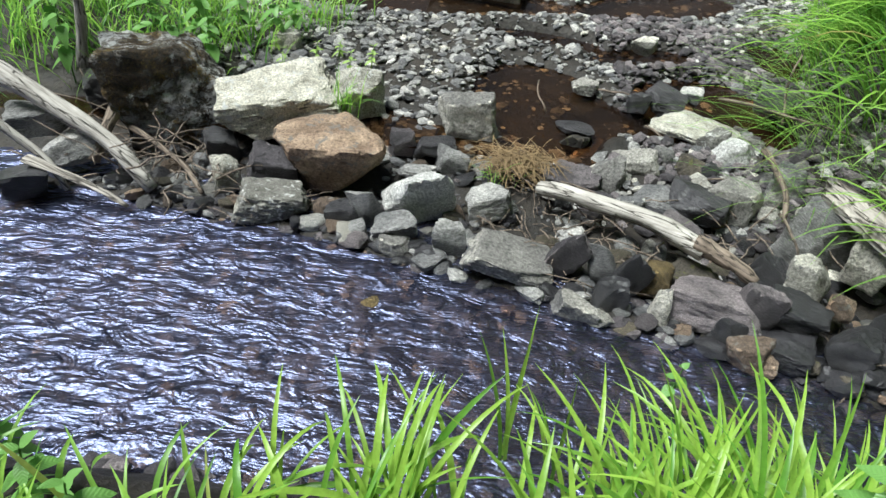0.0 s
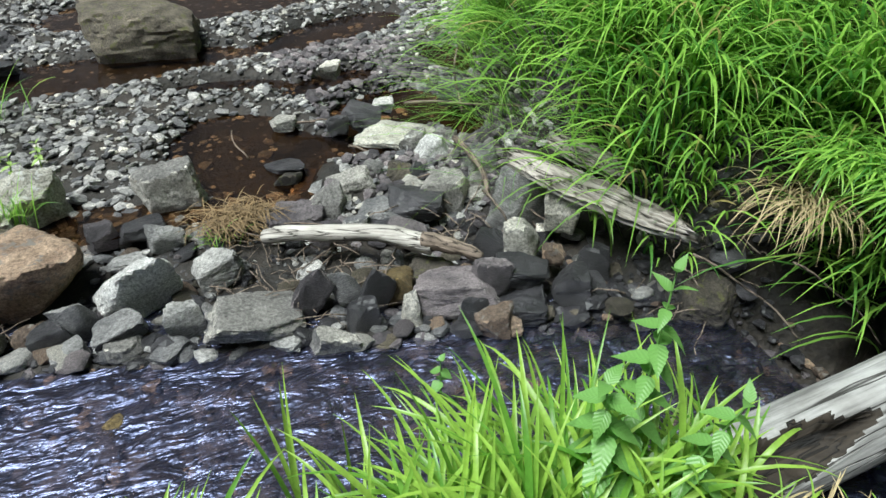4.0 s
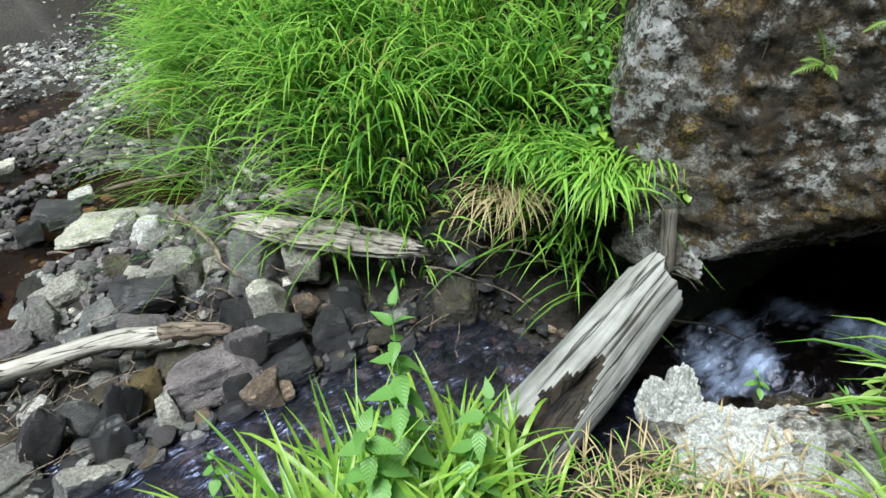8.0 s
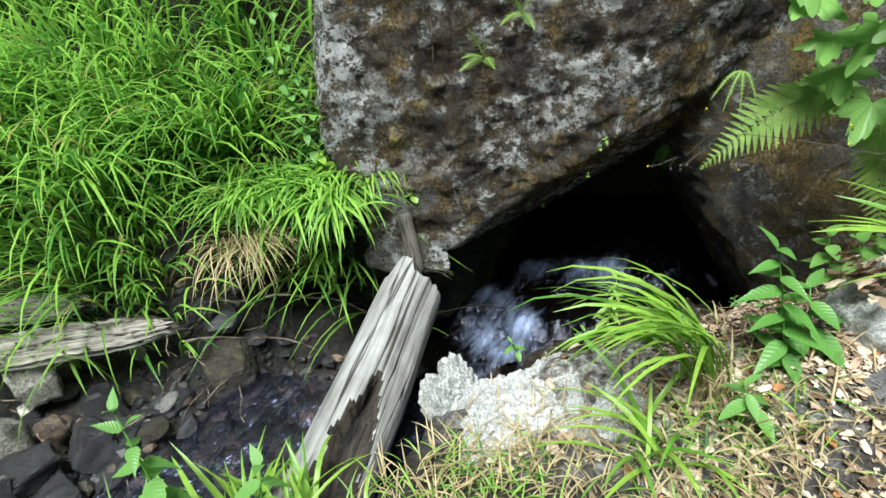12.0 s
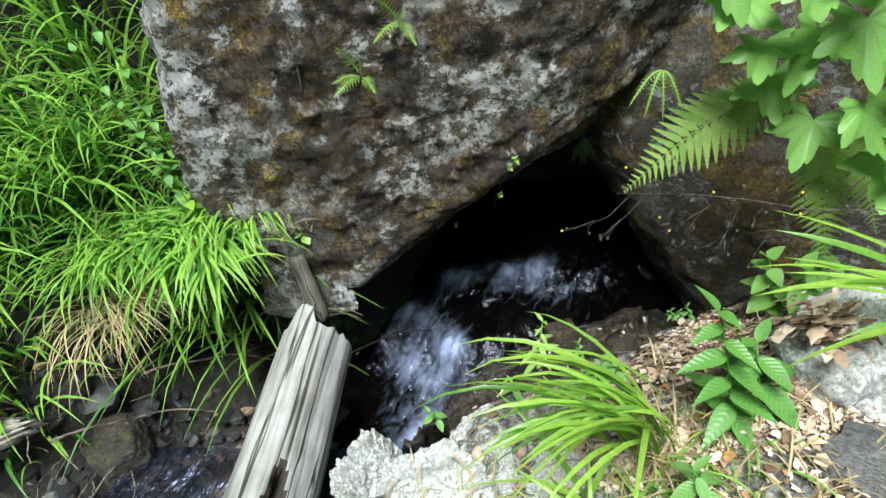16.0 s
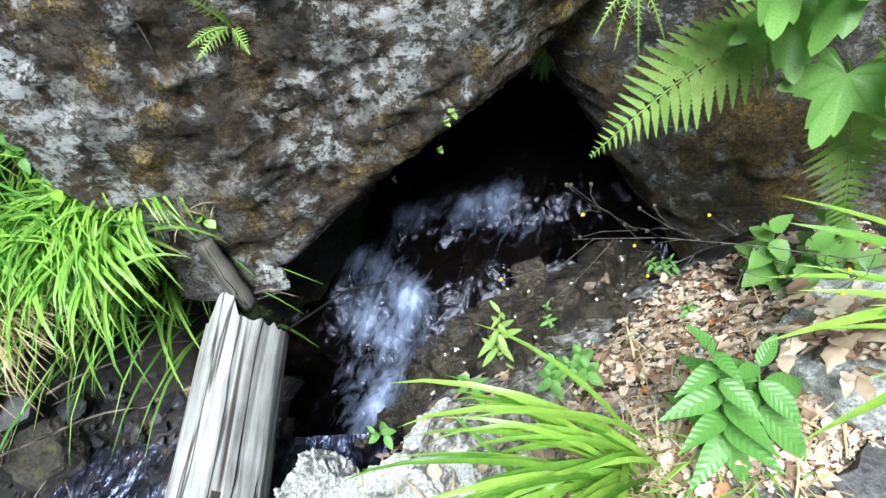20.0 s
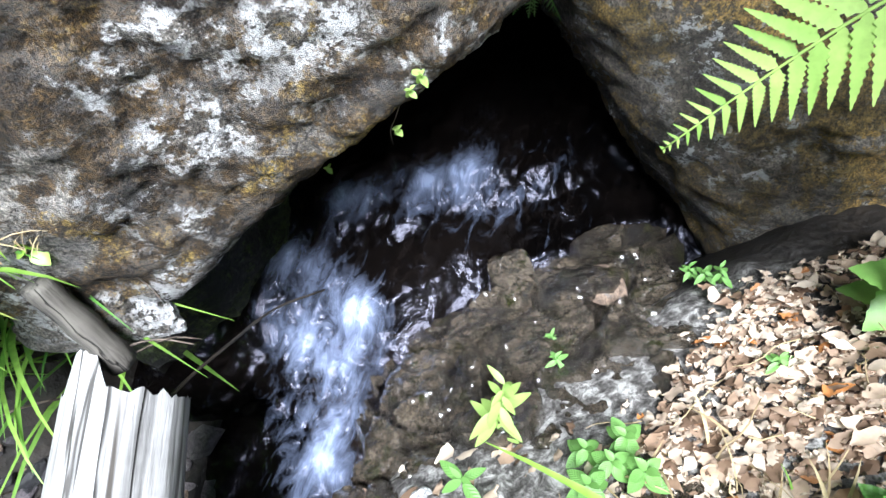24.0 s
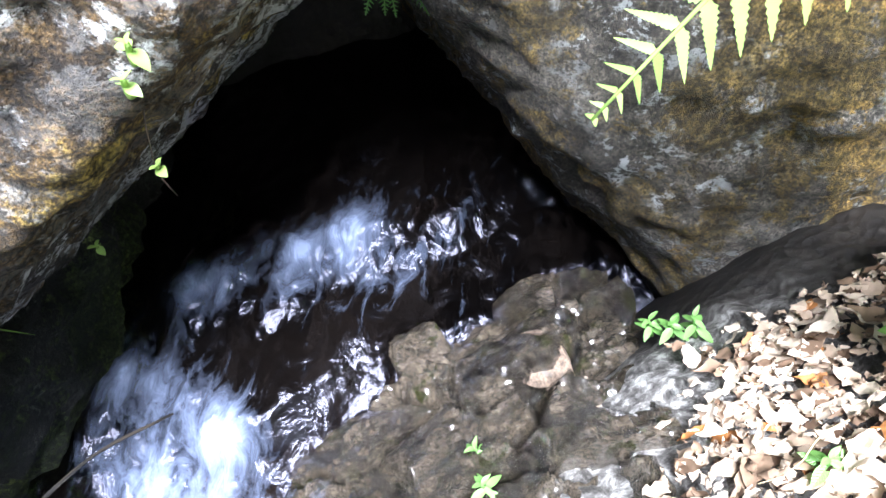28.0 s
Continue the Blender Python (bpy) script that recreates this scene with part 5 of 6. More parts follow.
def straw_nest(x, y, z, count, size, label, mat=None):
    b = Builder()
    for _ in range(count):
        a = RNG.uniform(0, 6.28)
        p = np.array([x, y, z]) + RNG.normal(size=3) * size * (1, 0.6, 0.35)
        v, f = blade(p, a, RNG.uniform(0.06, 0.16), 0.004, RNG.uniform(72, 92), RNG.uniform(90, 120), 4)
        b.add(v, f)
    return placed("straw_tangle", b.mesh("straw_tangle"), mat or M_NEST, label=label, category="straw", kind="stuff")


straw_nest(0.31, 2.50, 0.15, 700, 0.075, "tangle of washed-up brown straw on the stones")


# ---- the stake at the boulder's foot ----
crag("foot_rock", 2.30, 0.60, 0.40, 0.065, 0.20, 0.12, -8, 0, 12, M_BOULDER, "grey crusted stone at the boulder's foot", 5, 0.10)
wood_piece("dark_stake", (2.262, 0.574, 0.585), (2.19, 0.533, 0.37), 0.026, 0.030, M_STAKE, "dark weathered wooden stake wedged behind the log", 0.002, 20, 0.03, 16, category="stake")
for a, b in (((2.20, 0.60, 0.40), (2.22, 0.40, 0.36)), ((2.19, 0.56, 0.375), (2.26, 0.42, 0.30))):
    wood_piece("twig", a, b, 0.0025, 0.0015, M_TWIG, "thin pale root hanging over the log end", 0.012, 6, 0.05, 12, category="twig")


# ---- grass ----
def tussock(x, y, count, spread, length, width, mat, label, lean=None, lean_amount=0.6, th0=(5, 30), th1=(70, 130), z=None, name="grass_tussock", group="grass tussocks", segs=7, fan=0.6):
    """A clump of arching blades; lean: the way most of them fall, in degrees."""
    b = Builder()
    z0 = lz(x, y) if z is None else z
    for _ in range(count):
        px, py = x + RNG.normal() * spread, y + RNG.normal() * spread
        az = RNG.uniform(0, 2 * math.pi)
        if lean is not None and RNG.random() < lean_amount:
            az = radians(lean) + RNG.normal() * fan
        pz = (lz(px, py) if z is None else z0) - 0.01
        v, f = blade((px - x, py - y, pz - z0), az, RNG.uniform(*length), RNG.uniform(*width), RNG.uniform(*th0), RNG.uniform(*th1), segs, RNG.normal() * 0.4)
        b.add(v, f)
    return placed(name, b.mesh(name), mat, pose(x, y, z0), label=label, category="grass", group=group, kind="stuff")


# the mound: long soft grass falling towards the stream
gy = 1.56
while gy < 5.2:
    gx = 1.86 + 0.16 * (gy - 1.4) + 0.25 * max(0, gy - 3.2)
    while gx < 4.4:
        if gy < 1.8 and gx < 2.02:
            gx = 2.02
        x, y = gx + RNG.uniform(-0.09, 0.09), gy + RNG.uniform(-0.09, 0.09)
        edge = gx < 2.0 + 0.2 * (gy - 1.4) or gy < 1.6
        tussock(x, y, 150 if edge else 120, 0.09, (0.24, 0.42) if gy < 1.75 else (0.40, 0.80), (0.009, 0.017), M_GRASS, "long soft green grass falling over the bank", RNG.uniform(185, 235), 0.85, (5, 35), (75, 130), fan=0.38)
        gx += 0.26 + 0.05 * (gx - 1.6)
    gy += 0.25 + 0.06 * (gy - 1.4)
for x, y in ((2.28, 1.22), (2.30, 1.12), (2.36, 1.0), (2.42, 0.88), (2.50, 1.25), (2.7, 1.05), (2.62, 0.85)):
    tussock(x, y, 85, 0.06, (0.24, 0.42), (0.008, 0.015), M_GRASS, "green grass tuft drooping over the water", 205, 0.75, (10, 40), (95, 145), 0.60)
for x, y in ((2.72, 1.15), (2.85, 1.35), (2.66, 1.40), (3.0, 1.2), (2.9, 1.0), (3.1, 1.5), (3.3, 1.3), (2.56, 1.12), (2.58, 1.3), (2.5, 1.5), (2.62, 1.0)):
    tussock(x, y, 120, 0.08, (0.5, 0.9), (0.010, 0.018), M_GRASS, "long green grass behind the boulder", 200, 0.5, (5, 35), (70, 120), None)
tussock(2.16, 1.18, 150, 0.06, (0.2, 0.4), (0.003, 0.006), M_STRAW, "dry straw-coloured grass hanging from the bank", 215, 0.8, (20, 50), (120, 165), 0.50)
tussock(2.30, 0.86, 130, 0.05, (0.28, 0.42), (0.010, 0.018), M_GRASS, "bright broad grass tuft beside the boulder", 190, 0.8, (15, 45), (110, 160), 0.58)
tussock(2.38, 0.74, 60, 0.05, (0.16, 0.3), (0.008, 0.014), M_REED, "small bright grass tuft against the boulder", 180, 0.7, (15, 45), (100, 150), 0.66)
for x, y in ((1.68, 2.2), (1.72, 2.4), (1.78, 2.65), (1.9, 2.95), (1.8, 2.85), (2.0, 3.3), (1.95, 3.1)):
    tussock(x, y, 32, 0.07, (0.5, 0.95), (0.002, 0.005), M_GRASS, "fine seeding grass arching over the gravel", 195, 0.9, (30, 60), (85, 115), None)

# the near bank: broad bright grass
for x, y, n, ln in ((-0.34, 0.60, 14, 0.30), (-0.10, 0.64, 20, 0.36), (0.00, 0.66, 24, 0.38), (0.30, 0.62, 16, 0.34), (0.46, 0.68, 30, 0.40), (0.58, 0.70, 40, 0.46), (0.70, 0.68, 50, 0.48), (0.82, 0.66, 50, 0.48), (0.94, 0.63, 44, 0.44), (1.03, 0.58, 32, 0.38), (1.12, 0.50, 26, 0.30), (0.72, 0.55, 30, 0.38), (0.55, 0.55, 22, 0.36), (0.88, 0.52, 26, 0.36)):
    tussock(x, y, int(n * 1.35), 0.06, (ln * 0.5, ln * 1.2), (0.009, 0.020), M_REED, "broad bright green grass on the near bank", 70, 0.4, (3, 30), (55, 145), None, group="near bank grass", segs=9)
for x, y in ((-0.75, 0.55), (-0.55, 0.58), (-0.95, 0.62), (-0.45, 0.5)):
    tussock(x, y, 16, 0.07, (0.16, 0.3), (0.008, 0.016), M_GRASS, "green grass at the water's edge", 90, 0.4, (5, 25), (40, 110), None, group="near bank grass")
for x, y in ((1.30, 0.32), (1.42, 0.18), (1.55, 0.02), (1.48, -0.12), (1.35, 0.05), (1.25, 0.2), (1.2, 0.42), (1.3, -0.1), (1.45, 0.05), (1.4, -0.3), (1.55, -0.45), (1.35, 0.2), (1.5, -0.55), (1.42, -0.5), (1.45, -0.72), (1.36, -0.6), (1.58, -0.8), (1.5, -0.35), (1.62, -0.52), (1.72, -0.5), (1.7, -0.3), (1.3, -0.4)):
    tussock(x, y, 70, 0.07, (0.05, 0.15), (0.003, 0.007), M_STRAW if (int(x * 100) % 3) else M_GRASS, "short mixed grass on the slab", None, 0, (10, 50), (60, 120), None, group="near bank grass")
tussock(1.66, -0.42, 50, 0.03, (0.36, 0.60), (0.011, 0.019), M_REED, "arching broad grass clump on the shelf", 98, 1.0, (0, 18), (85, 130), 0.49, fan=0.4)
tussock(1.64, -0.43, 60, 0.03, (0.08, 0.2), (0.003, 0.006), M_STRAW, "dry stems at the foot of the grass clump", None, 0, (0, 25), (20, 80), 0.44)
tussock(1.52, -0.30, 22, 0.04, (0.20, 0.36), (0.010, 0.018), M_REED, "small broad grass clump on the shelf", 110, 0.7, (15, 40), (85, 125), None)
tussock(1.78, -1.10, 12, 0.04, (0.38, 0.55), (0.014, 0.024), M_REED, "broad grass blades leaning over the shelf", 95, 1.0, (46, 60), (80, 105), 0.74, fan=0.25)
tussock(2.30, 0.58, 34, 0.03, (0.08, 0.2), (0.002, 0.004), M_STRAW, "fine dry grass on the boulder's foot", 190, 0.5, (10, 40), (70, 120), 0.66)
for x, y in ((-1.75, 2.95), (-1.5, 3.0), (-2.0, 3.3), (-1.3, 3.3), (-2.3, 3.1), (-1.85, 3.6), (-1.55, 3.6), (-1.1, 3.75), (-1.9, 3.1), (-1.6, 3.25), (-2.2, 2.9), (-1.35, 3.5), (-0.9, 3.9), (-2.1, 3.5), (-1.7, 3.9), (-2.5, 3.3), (-2.5, 2.7)):
    tussock(x, y, 60, 0.10, (0.2, 0.4), (0.006, 0.012), M_GRASS, "green grass on the far bank", None, 0, (5, 30), (40, 110), None)
tussock(-0.56, 2.72, 45, 0.03, (0.15, 0.28), (0.003, 0.007), M_GRASS, "fine green grass beside the flat stone", 20, 0.4, (5, 30), (40, 100), 0.2)
tussock(0.22, 2.42, 30, 0.03, (0.08, 0.16), (0.003, 0.006), M_GRASS, "small grass tuft in the straw", None, 0, (10, 50), (60, 110), 0.1)
for x, y, h in ((0.23, 1.05, 0.62), (0.36, 0.98, 0.5)):
    tussock(x, y, 4, 0.01, (h * 0.7, h), (0.012, 0.018), M_REED, "single tall grass stem at the water's edge", 100, 0.5, (2, 6), (10, 60), -0.05, group="near bank grass", segs=10)


# ---- leafy plants ----
def stem(points, r0, r1):
    s = np.linspace(0, 1, len(points))
    return tube(points, r0 + (r1 - r0) * s, 6)


def leafy_plant(name, x, y, z, height, pairs, leaf_len, leaf_wid, mat, label, kind="oval", lean=(0.0, 0.0), teeth=0.12, droop=(0, 40), grow=1.0, category="plant", group=""):
    """An upright herb with opposite leaves; every leaf is a part."""
    root = empty(name, pose(x, y, z), label, category, group)
    t = np.linspace(0, 1, 8)
    pts = np.stack([lean[0] * height * t**1.5, lean[1] * height * t**1.5, height * t], -1)
    part("stem", mesh_of("stem", *stem(pts, 0.004, 0.002)), mat, root)
    shapes = [mesh_of("leaf", *leaf_shape(1.0, leaf_wid / leaf_len, kind, 0.12 + 0.12 * k, 12, teeth, 0.25)) for k in range(3)]
    for i in range(pairs):
        s = 0.25 + 0.75 * (i + 1) / pairs
        p = np.array([np.interp(s, t, pts[:, k]) for k in range(3)])
        size = leaf_len * (1 - 0.45 * max(0, s - 0.6) / 0.4 * grow) * RNG.uniform(0.85, 1.1)
        for side in range(2):
            a = 90 * (i % 2) + 180 * side + RNG.uniform(-18, 18) + 35
            up = RNG.uniform(*droop) - 55 * (s > 0.93)
            ob = part("leaf", shapes[int(RNG.integers(3))], mat, root, m=pose(*p, RNG.uniform(-12, 12), up, a))
            ob.scale = (size, size, size)
    return root


leafy_plant("nettle", 0.95, 0.64, 0.28, 0.63, 11, 0.095, 0.042, M_HERB, "green nettle rising out of the bank grass", "nettle", (0.06, 0.06), droop=(-5, 35))
leafy_plant("nettle", 0.86, 0.60, 0.28, 0.42, 9, 0.11, 0.056, M_HERB, "broad-leaved nettle in the bank grass", "nettle", (-0.05, 0.1), droop=(0, 35))
leafy_plant("nettle", 1.00, 0.54, 0.28, 0.40, 7, 0.105, 0.046, M_HERB, "low nettle in the bank grass", "nettle", (0.2, -0.1), droop=(0, 35))
leafy_plant("herb", 1.67, -0.60, 0.42, 0.42, 9, 0.125, 0.044, M_DOCK, "green leafy herb with pointed leaves on the shelf", "nettle", (0.12, 0.15), 0.03, (-15, 40))
leafy_plant("herb", 1.70, -0.66, 0.44, 0.27, 6, 0.12, 0.055, M_DOCK, "low dark green herb on the shelf", "oval", (0.2, 0.1), 0.03, (0, 30))
leafy_plant("herb", 1.55, -0.52, 0.44, 0.14, 4, 0.10, 0.04, M_HERB, "low green herb on the shelf", "oval", (-0.1, 0.3), 0.03, (0, 30))
for x, y, z in ((2.02, -0.86, 0.40), (2.08, -0.80, 0.40), (1.98, -0.93, 0.41), (2.1, -0.92, 0.41)):
    leafy_plant("bramble", x, y, z, RNG.uniform(0.2, 0.3), 6, 0.085, 0.06, M_MAPLE, "lobed green bramble leaves beside the rock wall", "heart", (-0.1, 0.2), 0.15, (-10, 35), group="brambles at the wall")
leafy_plant("seedling", 2.0, -0.16, 0.265, 0.25, 9, 0.062, 0.018, M_FERN, "pale narrow-leaved seedling on the ledge", "oval", (0.06, -0.12), 0.0, (0, 45))
leafy_plant("seedling", 1.915, -0.10, 0.31, 0.07, 3, 0.055, 0.02, M_HERB, "small green seedling on the ledge", "oval", (0, 0), 0.0, (-10, 20))
for x, y in ((1.90, -0.33), (1.93, -0.30), (1.87, -0.29), (1.88, -0.37), (1.94, -0.36)):
    leafy_plant("seedling", x, y, slope(x, y) - 0.03, RNG.uniform(0.06, 0.10), 5, 0.042, 0.024, M_HERB, "green herb seedlings at the edge of the litter", "oval", (0, 0), 0.0, (-10, 30), group="herb seedlings of the shelf")
for x, y in ((2.20, -0.305), (2.28, -0.62), (2.30, -0.60), (2.02, -0.615), (2.14, -0.30), (2.26, -0.64)):
    leafy_plant("seedling", x, y, slope(x, y) - 0.025, RNG.uniform(0.035, 0.06), 4, 0.03, 0.012, M_HERB, "tiny green seedling on the wet rock", "oval", (0.1, 0.2), 0.0, (-10, 30), group="tiny seedlings of the ledge")
leafy_plant("seedling", 1.80, 0.09, 0.34, 0.09, 3, 0.045, 0.022, M_HERB, "small bright sprig beside the falling water", "oval", (-0.2, 0.2), 0.0, (-10, 30))
leafy_plant("herb", 2.36, 0.90, 0.60, 0.22, 4, 0.07, 0.04, M_REED, "yellow-green leafy herb beside the boulder", "oval", (-0.25, -0.05), 0.0, (-10, 30))
for x, y, z, h in ((2.44, 0.98, 0.66, 0.42), (2.48, 1.04, 0.70, 0.55), (2.40, 0.94, 0.60, 0.32), (2.55, 1.02, 0.8, 0.6), (2.46, 0.93, 0.62, 0.5)):
    leafy_plant("herb", x, y, z, h, 7, 0.055, 0.035, M_HERB, "green leafy herb between grass and boulder", "heart", (-0.15, 0.05), 0.0, (-10, 35), group="herbs beside the boulder")
for x, y, z in ((2.345, -0.13, 0.82), (2.352, -0.11, 0.79), (2.40, -0.07, 0.665), (2.487, 0.097, 0.495)):
    leafy_plant("seedling", x, y, z, 0.025, 2, 0.017, 0.012, M_FERN, "tiny bright seedling on the boulder's rim", "oval", (-0.6, -0.3), 0.0, (-10, 30), group="seedlings on the boulder rim")
leafy_plant("herb", 2.29, 0.54, 0.62, 0.05, 3, 0.035, 0.03, M_REED, "tiny bright herb at the boulder's foot", "oval", (-0.2, 0), 0.0, (-10, 30))
leafy_plant("herb", 0.76, 1.28, 0.02, 0.18, 3, 0.06, 0.05, M_HERB, "round-leaved herb at the water's edge", "heart", (0, 0), 0.0, (-10, 20))
for x, y in ((-0.8, 3.25), (-0.6, 3.15), (-0.7, 3.4), (-0.95, 3.1), (-0.5, 3.3), (-0.78, 3.05), (-1.05, 3.35)):
    leafy_plant("weed", x, y, lz(x, y), RNG.uniform(0.08, 0.16), 5, 0.05, 0.022, M_FERN, "small green weed on the gravel", "oval", (0.1, 0.1), 0.0, (-10, 30), group="weeds on the gravel")
for x, y, h in ((-1.75, 3.25, 0.45), (-1.4, 3.2, 0.4), (-1.25, 3.4, 0.36), (-2.2, 3.2, 0.45), (-1.0, 3.6, 0.3), (-1.5, 3.45, 0.4), (-1.45, 2.95, 0.42), (-1.6, 3.1, 0.45), (-1.3, 3.05, 0.36), (-1.9, 2.8, 0.4), (-2.05, 3.0, 0.4), (-1.1, 3.5, 0.3)):
    leafy_plant("herb", x, y, lz(x, y), h, 6, 0.12, 0.06, M_HERB, "broad-leaved green herb on the far bank", "heart", (0.1, -0.1), 0.05, (0, 40), group="herbs on the left bank")
for x, y in ((-0.80, 0.62), (-0.92, 0.70), (-0.68, 0.56)):
    leafy_plant("herb", x, y, 0.27, 0.22, 5, 0.09, 0.045, M_HERB, "green herb at the near water's edge", "oval", (0.1, 0.1), 0.05, (0, 35))


def frond(base, tip, width, mat, parent, sag=0.12, pairs=24, curl=0.3, start=0.08):
    """A fern frond with two rows of toothed leaflets."""
    base, tip = np.array(base, float), np.array(tip, float)
    ln = np.linalg.norm(tip - base)
    along = (tip - base) / ln
    t = np.linspace(0, 1, 16)
    pts = base + (tip - base) * t[:, None] + np.array([0, 0, 1]) * (sag * ln * np.sin(np.pi * t**0.8))[:, None]
    b = Builder()
    b.add(*stem(pts, 0.003, 0.001))
    eyeward = np.array([-0.75, 0.1, 0.65])
    side = np.cross(along, eyeward)
    side /= np.linalg.norm(side)
    up = np.cross(side, along)
    for i in range(pairs):
        s = start + (1 - start) * (1 - (1 - (i + 0.5) / pairs) ** 1.4)
        p = np.array([np.interp(s, t, pts[:, k]) for k in range(3)])
        w = width * min(1, (1 - s) * 1.9 + 0.05) * min(1, 0.45 + s * 2.2)
        for sgn in (1, -1):
            v, f = leaf_shape(w, max(0.0035, w * 0.22), "taper", 0.10, 24, 0.4, 0.1)
            d = side * sgn * 0.9 + along * 0.42 + np.array([0, 0, -0.22]) + up * RNG.normal() * 0.08
            d /= np.linalg.norm(d)
            z = up - d * (up @ d)
            z /= np.linalg.norm(z)
            m = np.stack([d, np.cross(z, d), z], 1)
            b.add(v @ m.T + p, f)
    return part("frond", b.mesh("frond"), mat, parent)


fern = empty("fern", pose(0, 0, 0), "bright green fern hanging over the cave mouth", "fern")
frond((2.176, -0.76, 1.03), (2.176, -0.412, 0.815), 0.105, M_FERN, fern, 0.17, 22)
frond((2.18, -0.80, 1.04), (2.22, -0.56, 0.98), 0.07, M_FERN, fern, 0.12, 20)
frond((2.12, -0.80, 1.02), (2.02, -0.86, 0.66), 0.085, M_FERN, fern, 0.10, 24)
frond((2.16, -0.86, 1.02), (2.08, -0.98, 0.72), 0.08, M_FERN, fern, 0.10, 22)
small_fern = empty("small_fern", pose(0, 0, 0), "small dark fern growing in the cave mouth", "fern")
for dx, dy, dz in ((0.0, 0.05, -0.10), (0.02, 0.0, -0.13), (-0.03, -0.05, -0.11), (-0.03, 0.02, -0.09)):
    frond((2.84, -0.36, 0.60), (2.84 + dx, -0.36 + dy, 0.60 + dz), 0.026, M_HERB, small_fern, 0.05, 12)
wall_fern = empty("wall_fern", pose(0, 0, 0), "yellow-green fern tuft on the cave rock", "fern")
for dx, dy, dz in ((-0.05, 0.09, -0.07), (-0.06, 0.05, -0.10), (-0.05, 0.0, -0.12), (-0.05, -0.05, -0.10)):
    frond((2.42, -0.53, 1.02), (2.42 + dx, -0.53 + dy, 1.02 + dz), 0.014, M_FERN, wall_fern, 0.2, 14)
rock_fern = empty("rock_fern", pose(0, 0, 0), "little green fern rooted in the boulder", "fern")
for dx, dy, dz in ((-0.03, 0.03, 0.10), (-0.05, -0.03, 0.07), (-0.06, 0.05, 0.02), (-0.05, -0.05, -0.02), (-0.03, 0.07, -0.03)):
    frond((2.33, 0.245, 1.12), (2.30 + dx, 0.245 + dy, 1.13 + dz), 0.020, M_FERN, rock_fern, 0.1, 12)
rock_fern_b = empty("rock_fern", pose(0, 0, 0), "second little fern high on the boulder", "fern")
for dx, dy, dz in ((-0.03, 0.03, 0.08), (-0.05, -0.04, 0.05), (-0.06, 0.05, -0.01), (-0.05, -0.05, -0.03)):
    frond((2.335, 0.12, 1.25), (2.30 + dx, 0.12 + dy, 1.25 + dz), 0.020, M_FERN, rock_fern_b, 0.1, 12)


def maple_leaf():
    """A five-lobed leaf in the xy plane, stalk at the origin, about one metre across."""
    lobes = [(-118, 0.52), (-62, 0.80), (0, 1.0), (62, 0.80), (118, 0.52)]
    rim = [(-0.12, -0.10, 0)]
    for k, (a, r) in enumerate(lobes):
        for da, q in ((-19, 0.68), (-13, 0.80), (-10, 0.76), (-5, 0.92), (0, 1.0), (5, 0.92), (10, 0.76), (13, 0.80), (19, 0.68)):
            rr = r * q
            rim.append((rr * math.cos(radians(a + da)), rr * math.sin(radians(a + da)), 0.10 * math.cos(radians(da * 6)) * r - 0.14 * rr * rr))
        if k < 4:
            mid = (a + lobes[k + 1][0]) / 2
            rim.append((0.47 * math.cos(radians(mid)), 0.47 * math.sin(radians(mid)), -0.02))
    rim.append((-0.12, 0.10, 0))
    inner = [(p[0] * 0.5, p[1] * 0.5, p[2] * 0.3 + 0.02) for p in rim]
    n = len(rim)
    v = [(0, 0, 0)] + inner + rim
    f = [(0, i + 1, i + 2) for i in range(n - 1)] + [(i + 1, n + i + 1, n + i + 2, i + 2) for i in range(n - 1)]
    return np.array(v) * 0.62, f


def maple():
    root = empty("maple_sapling", pose(2.15, -1.0, 0.75), "fresh green maple sapling hanging over the shelf", "sapling")
    me = mesh_of("leaf", *maple_leaf())
    part("stem", mesh_of("stem", *stem([(0.1, -0.3, -0.1), (0.05, -0.1, 0.3), (0, 0.1, 0.5), (-0.05, 0.35, 0.6)], 0.010, 0.004)), M_TWIG, root, "thin brown stem")
    spots = [(2.12, -0.60, 1.30), (2.10, -0.66, 1.21), (2.06, -0.74, 1.24), (2.14, -0.70, 1.12), (2.02, -0.80, 1.27), (2.04, -0.76, 1.06), (1.98, -0.82, 1.12), (2.10, -0.58, 1.38), (2.02, -0.70, 1.36), (1.96, -0.88, 1.22), (2.08, -0.88, 1.30), (2.16, -0.82, 1.20), (1.98, -0.76, 1.42), (2.1, -0.96, 1.16), (1.92, -0.92, 1.08), (2.0, -0.92, 0.98), (2.16, -0.66, 1.44), (2.06, -0.84, 1.46), (1.94, -0.98, 1.30), (2.2, -0.9, 1.36)]
    for k, (x, y, z) in enumerate(spots):
        s = RNG.uniform(0.15, 0.23)
        ob = part("leaf", me, M_MAPLE, root, m=Matrix.Translation((x - 2.15, y + 1.0, z - 0.75)) @ pose(0, 0, 0, RNG.uniform(-20, 20), RNG.uniform(15, 60), RNG.uniform(120, 240)))
        ob.scale = (s, s, s)


maple()


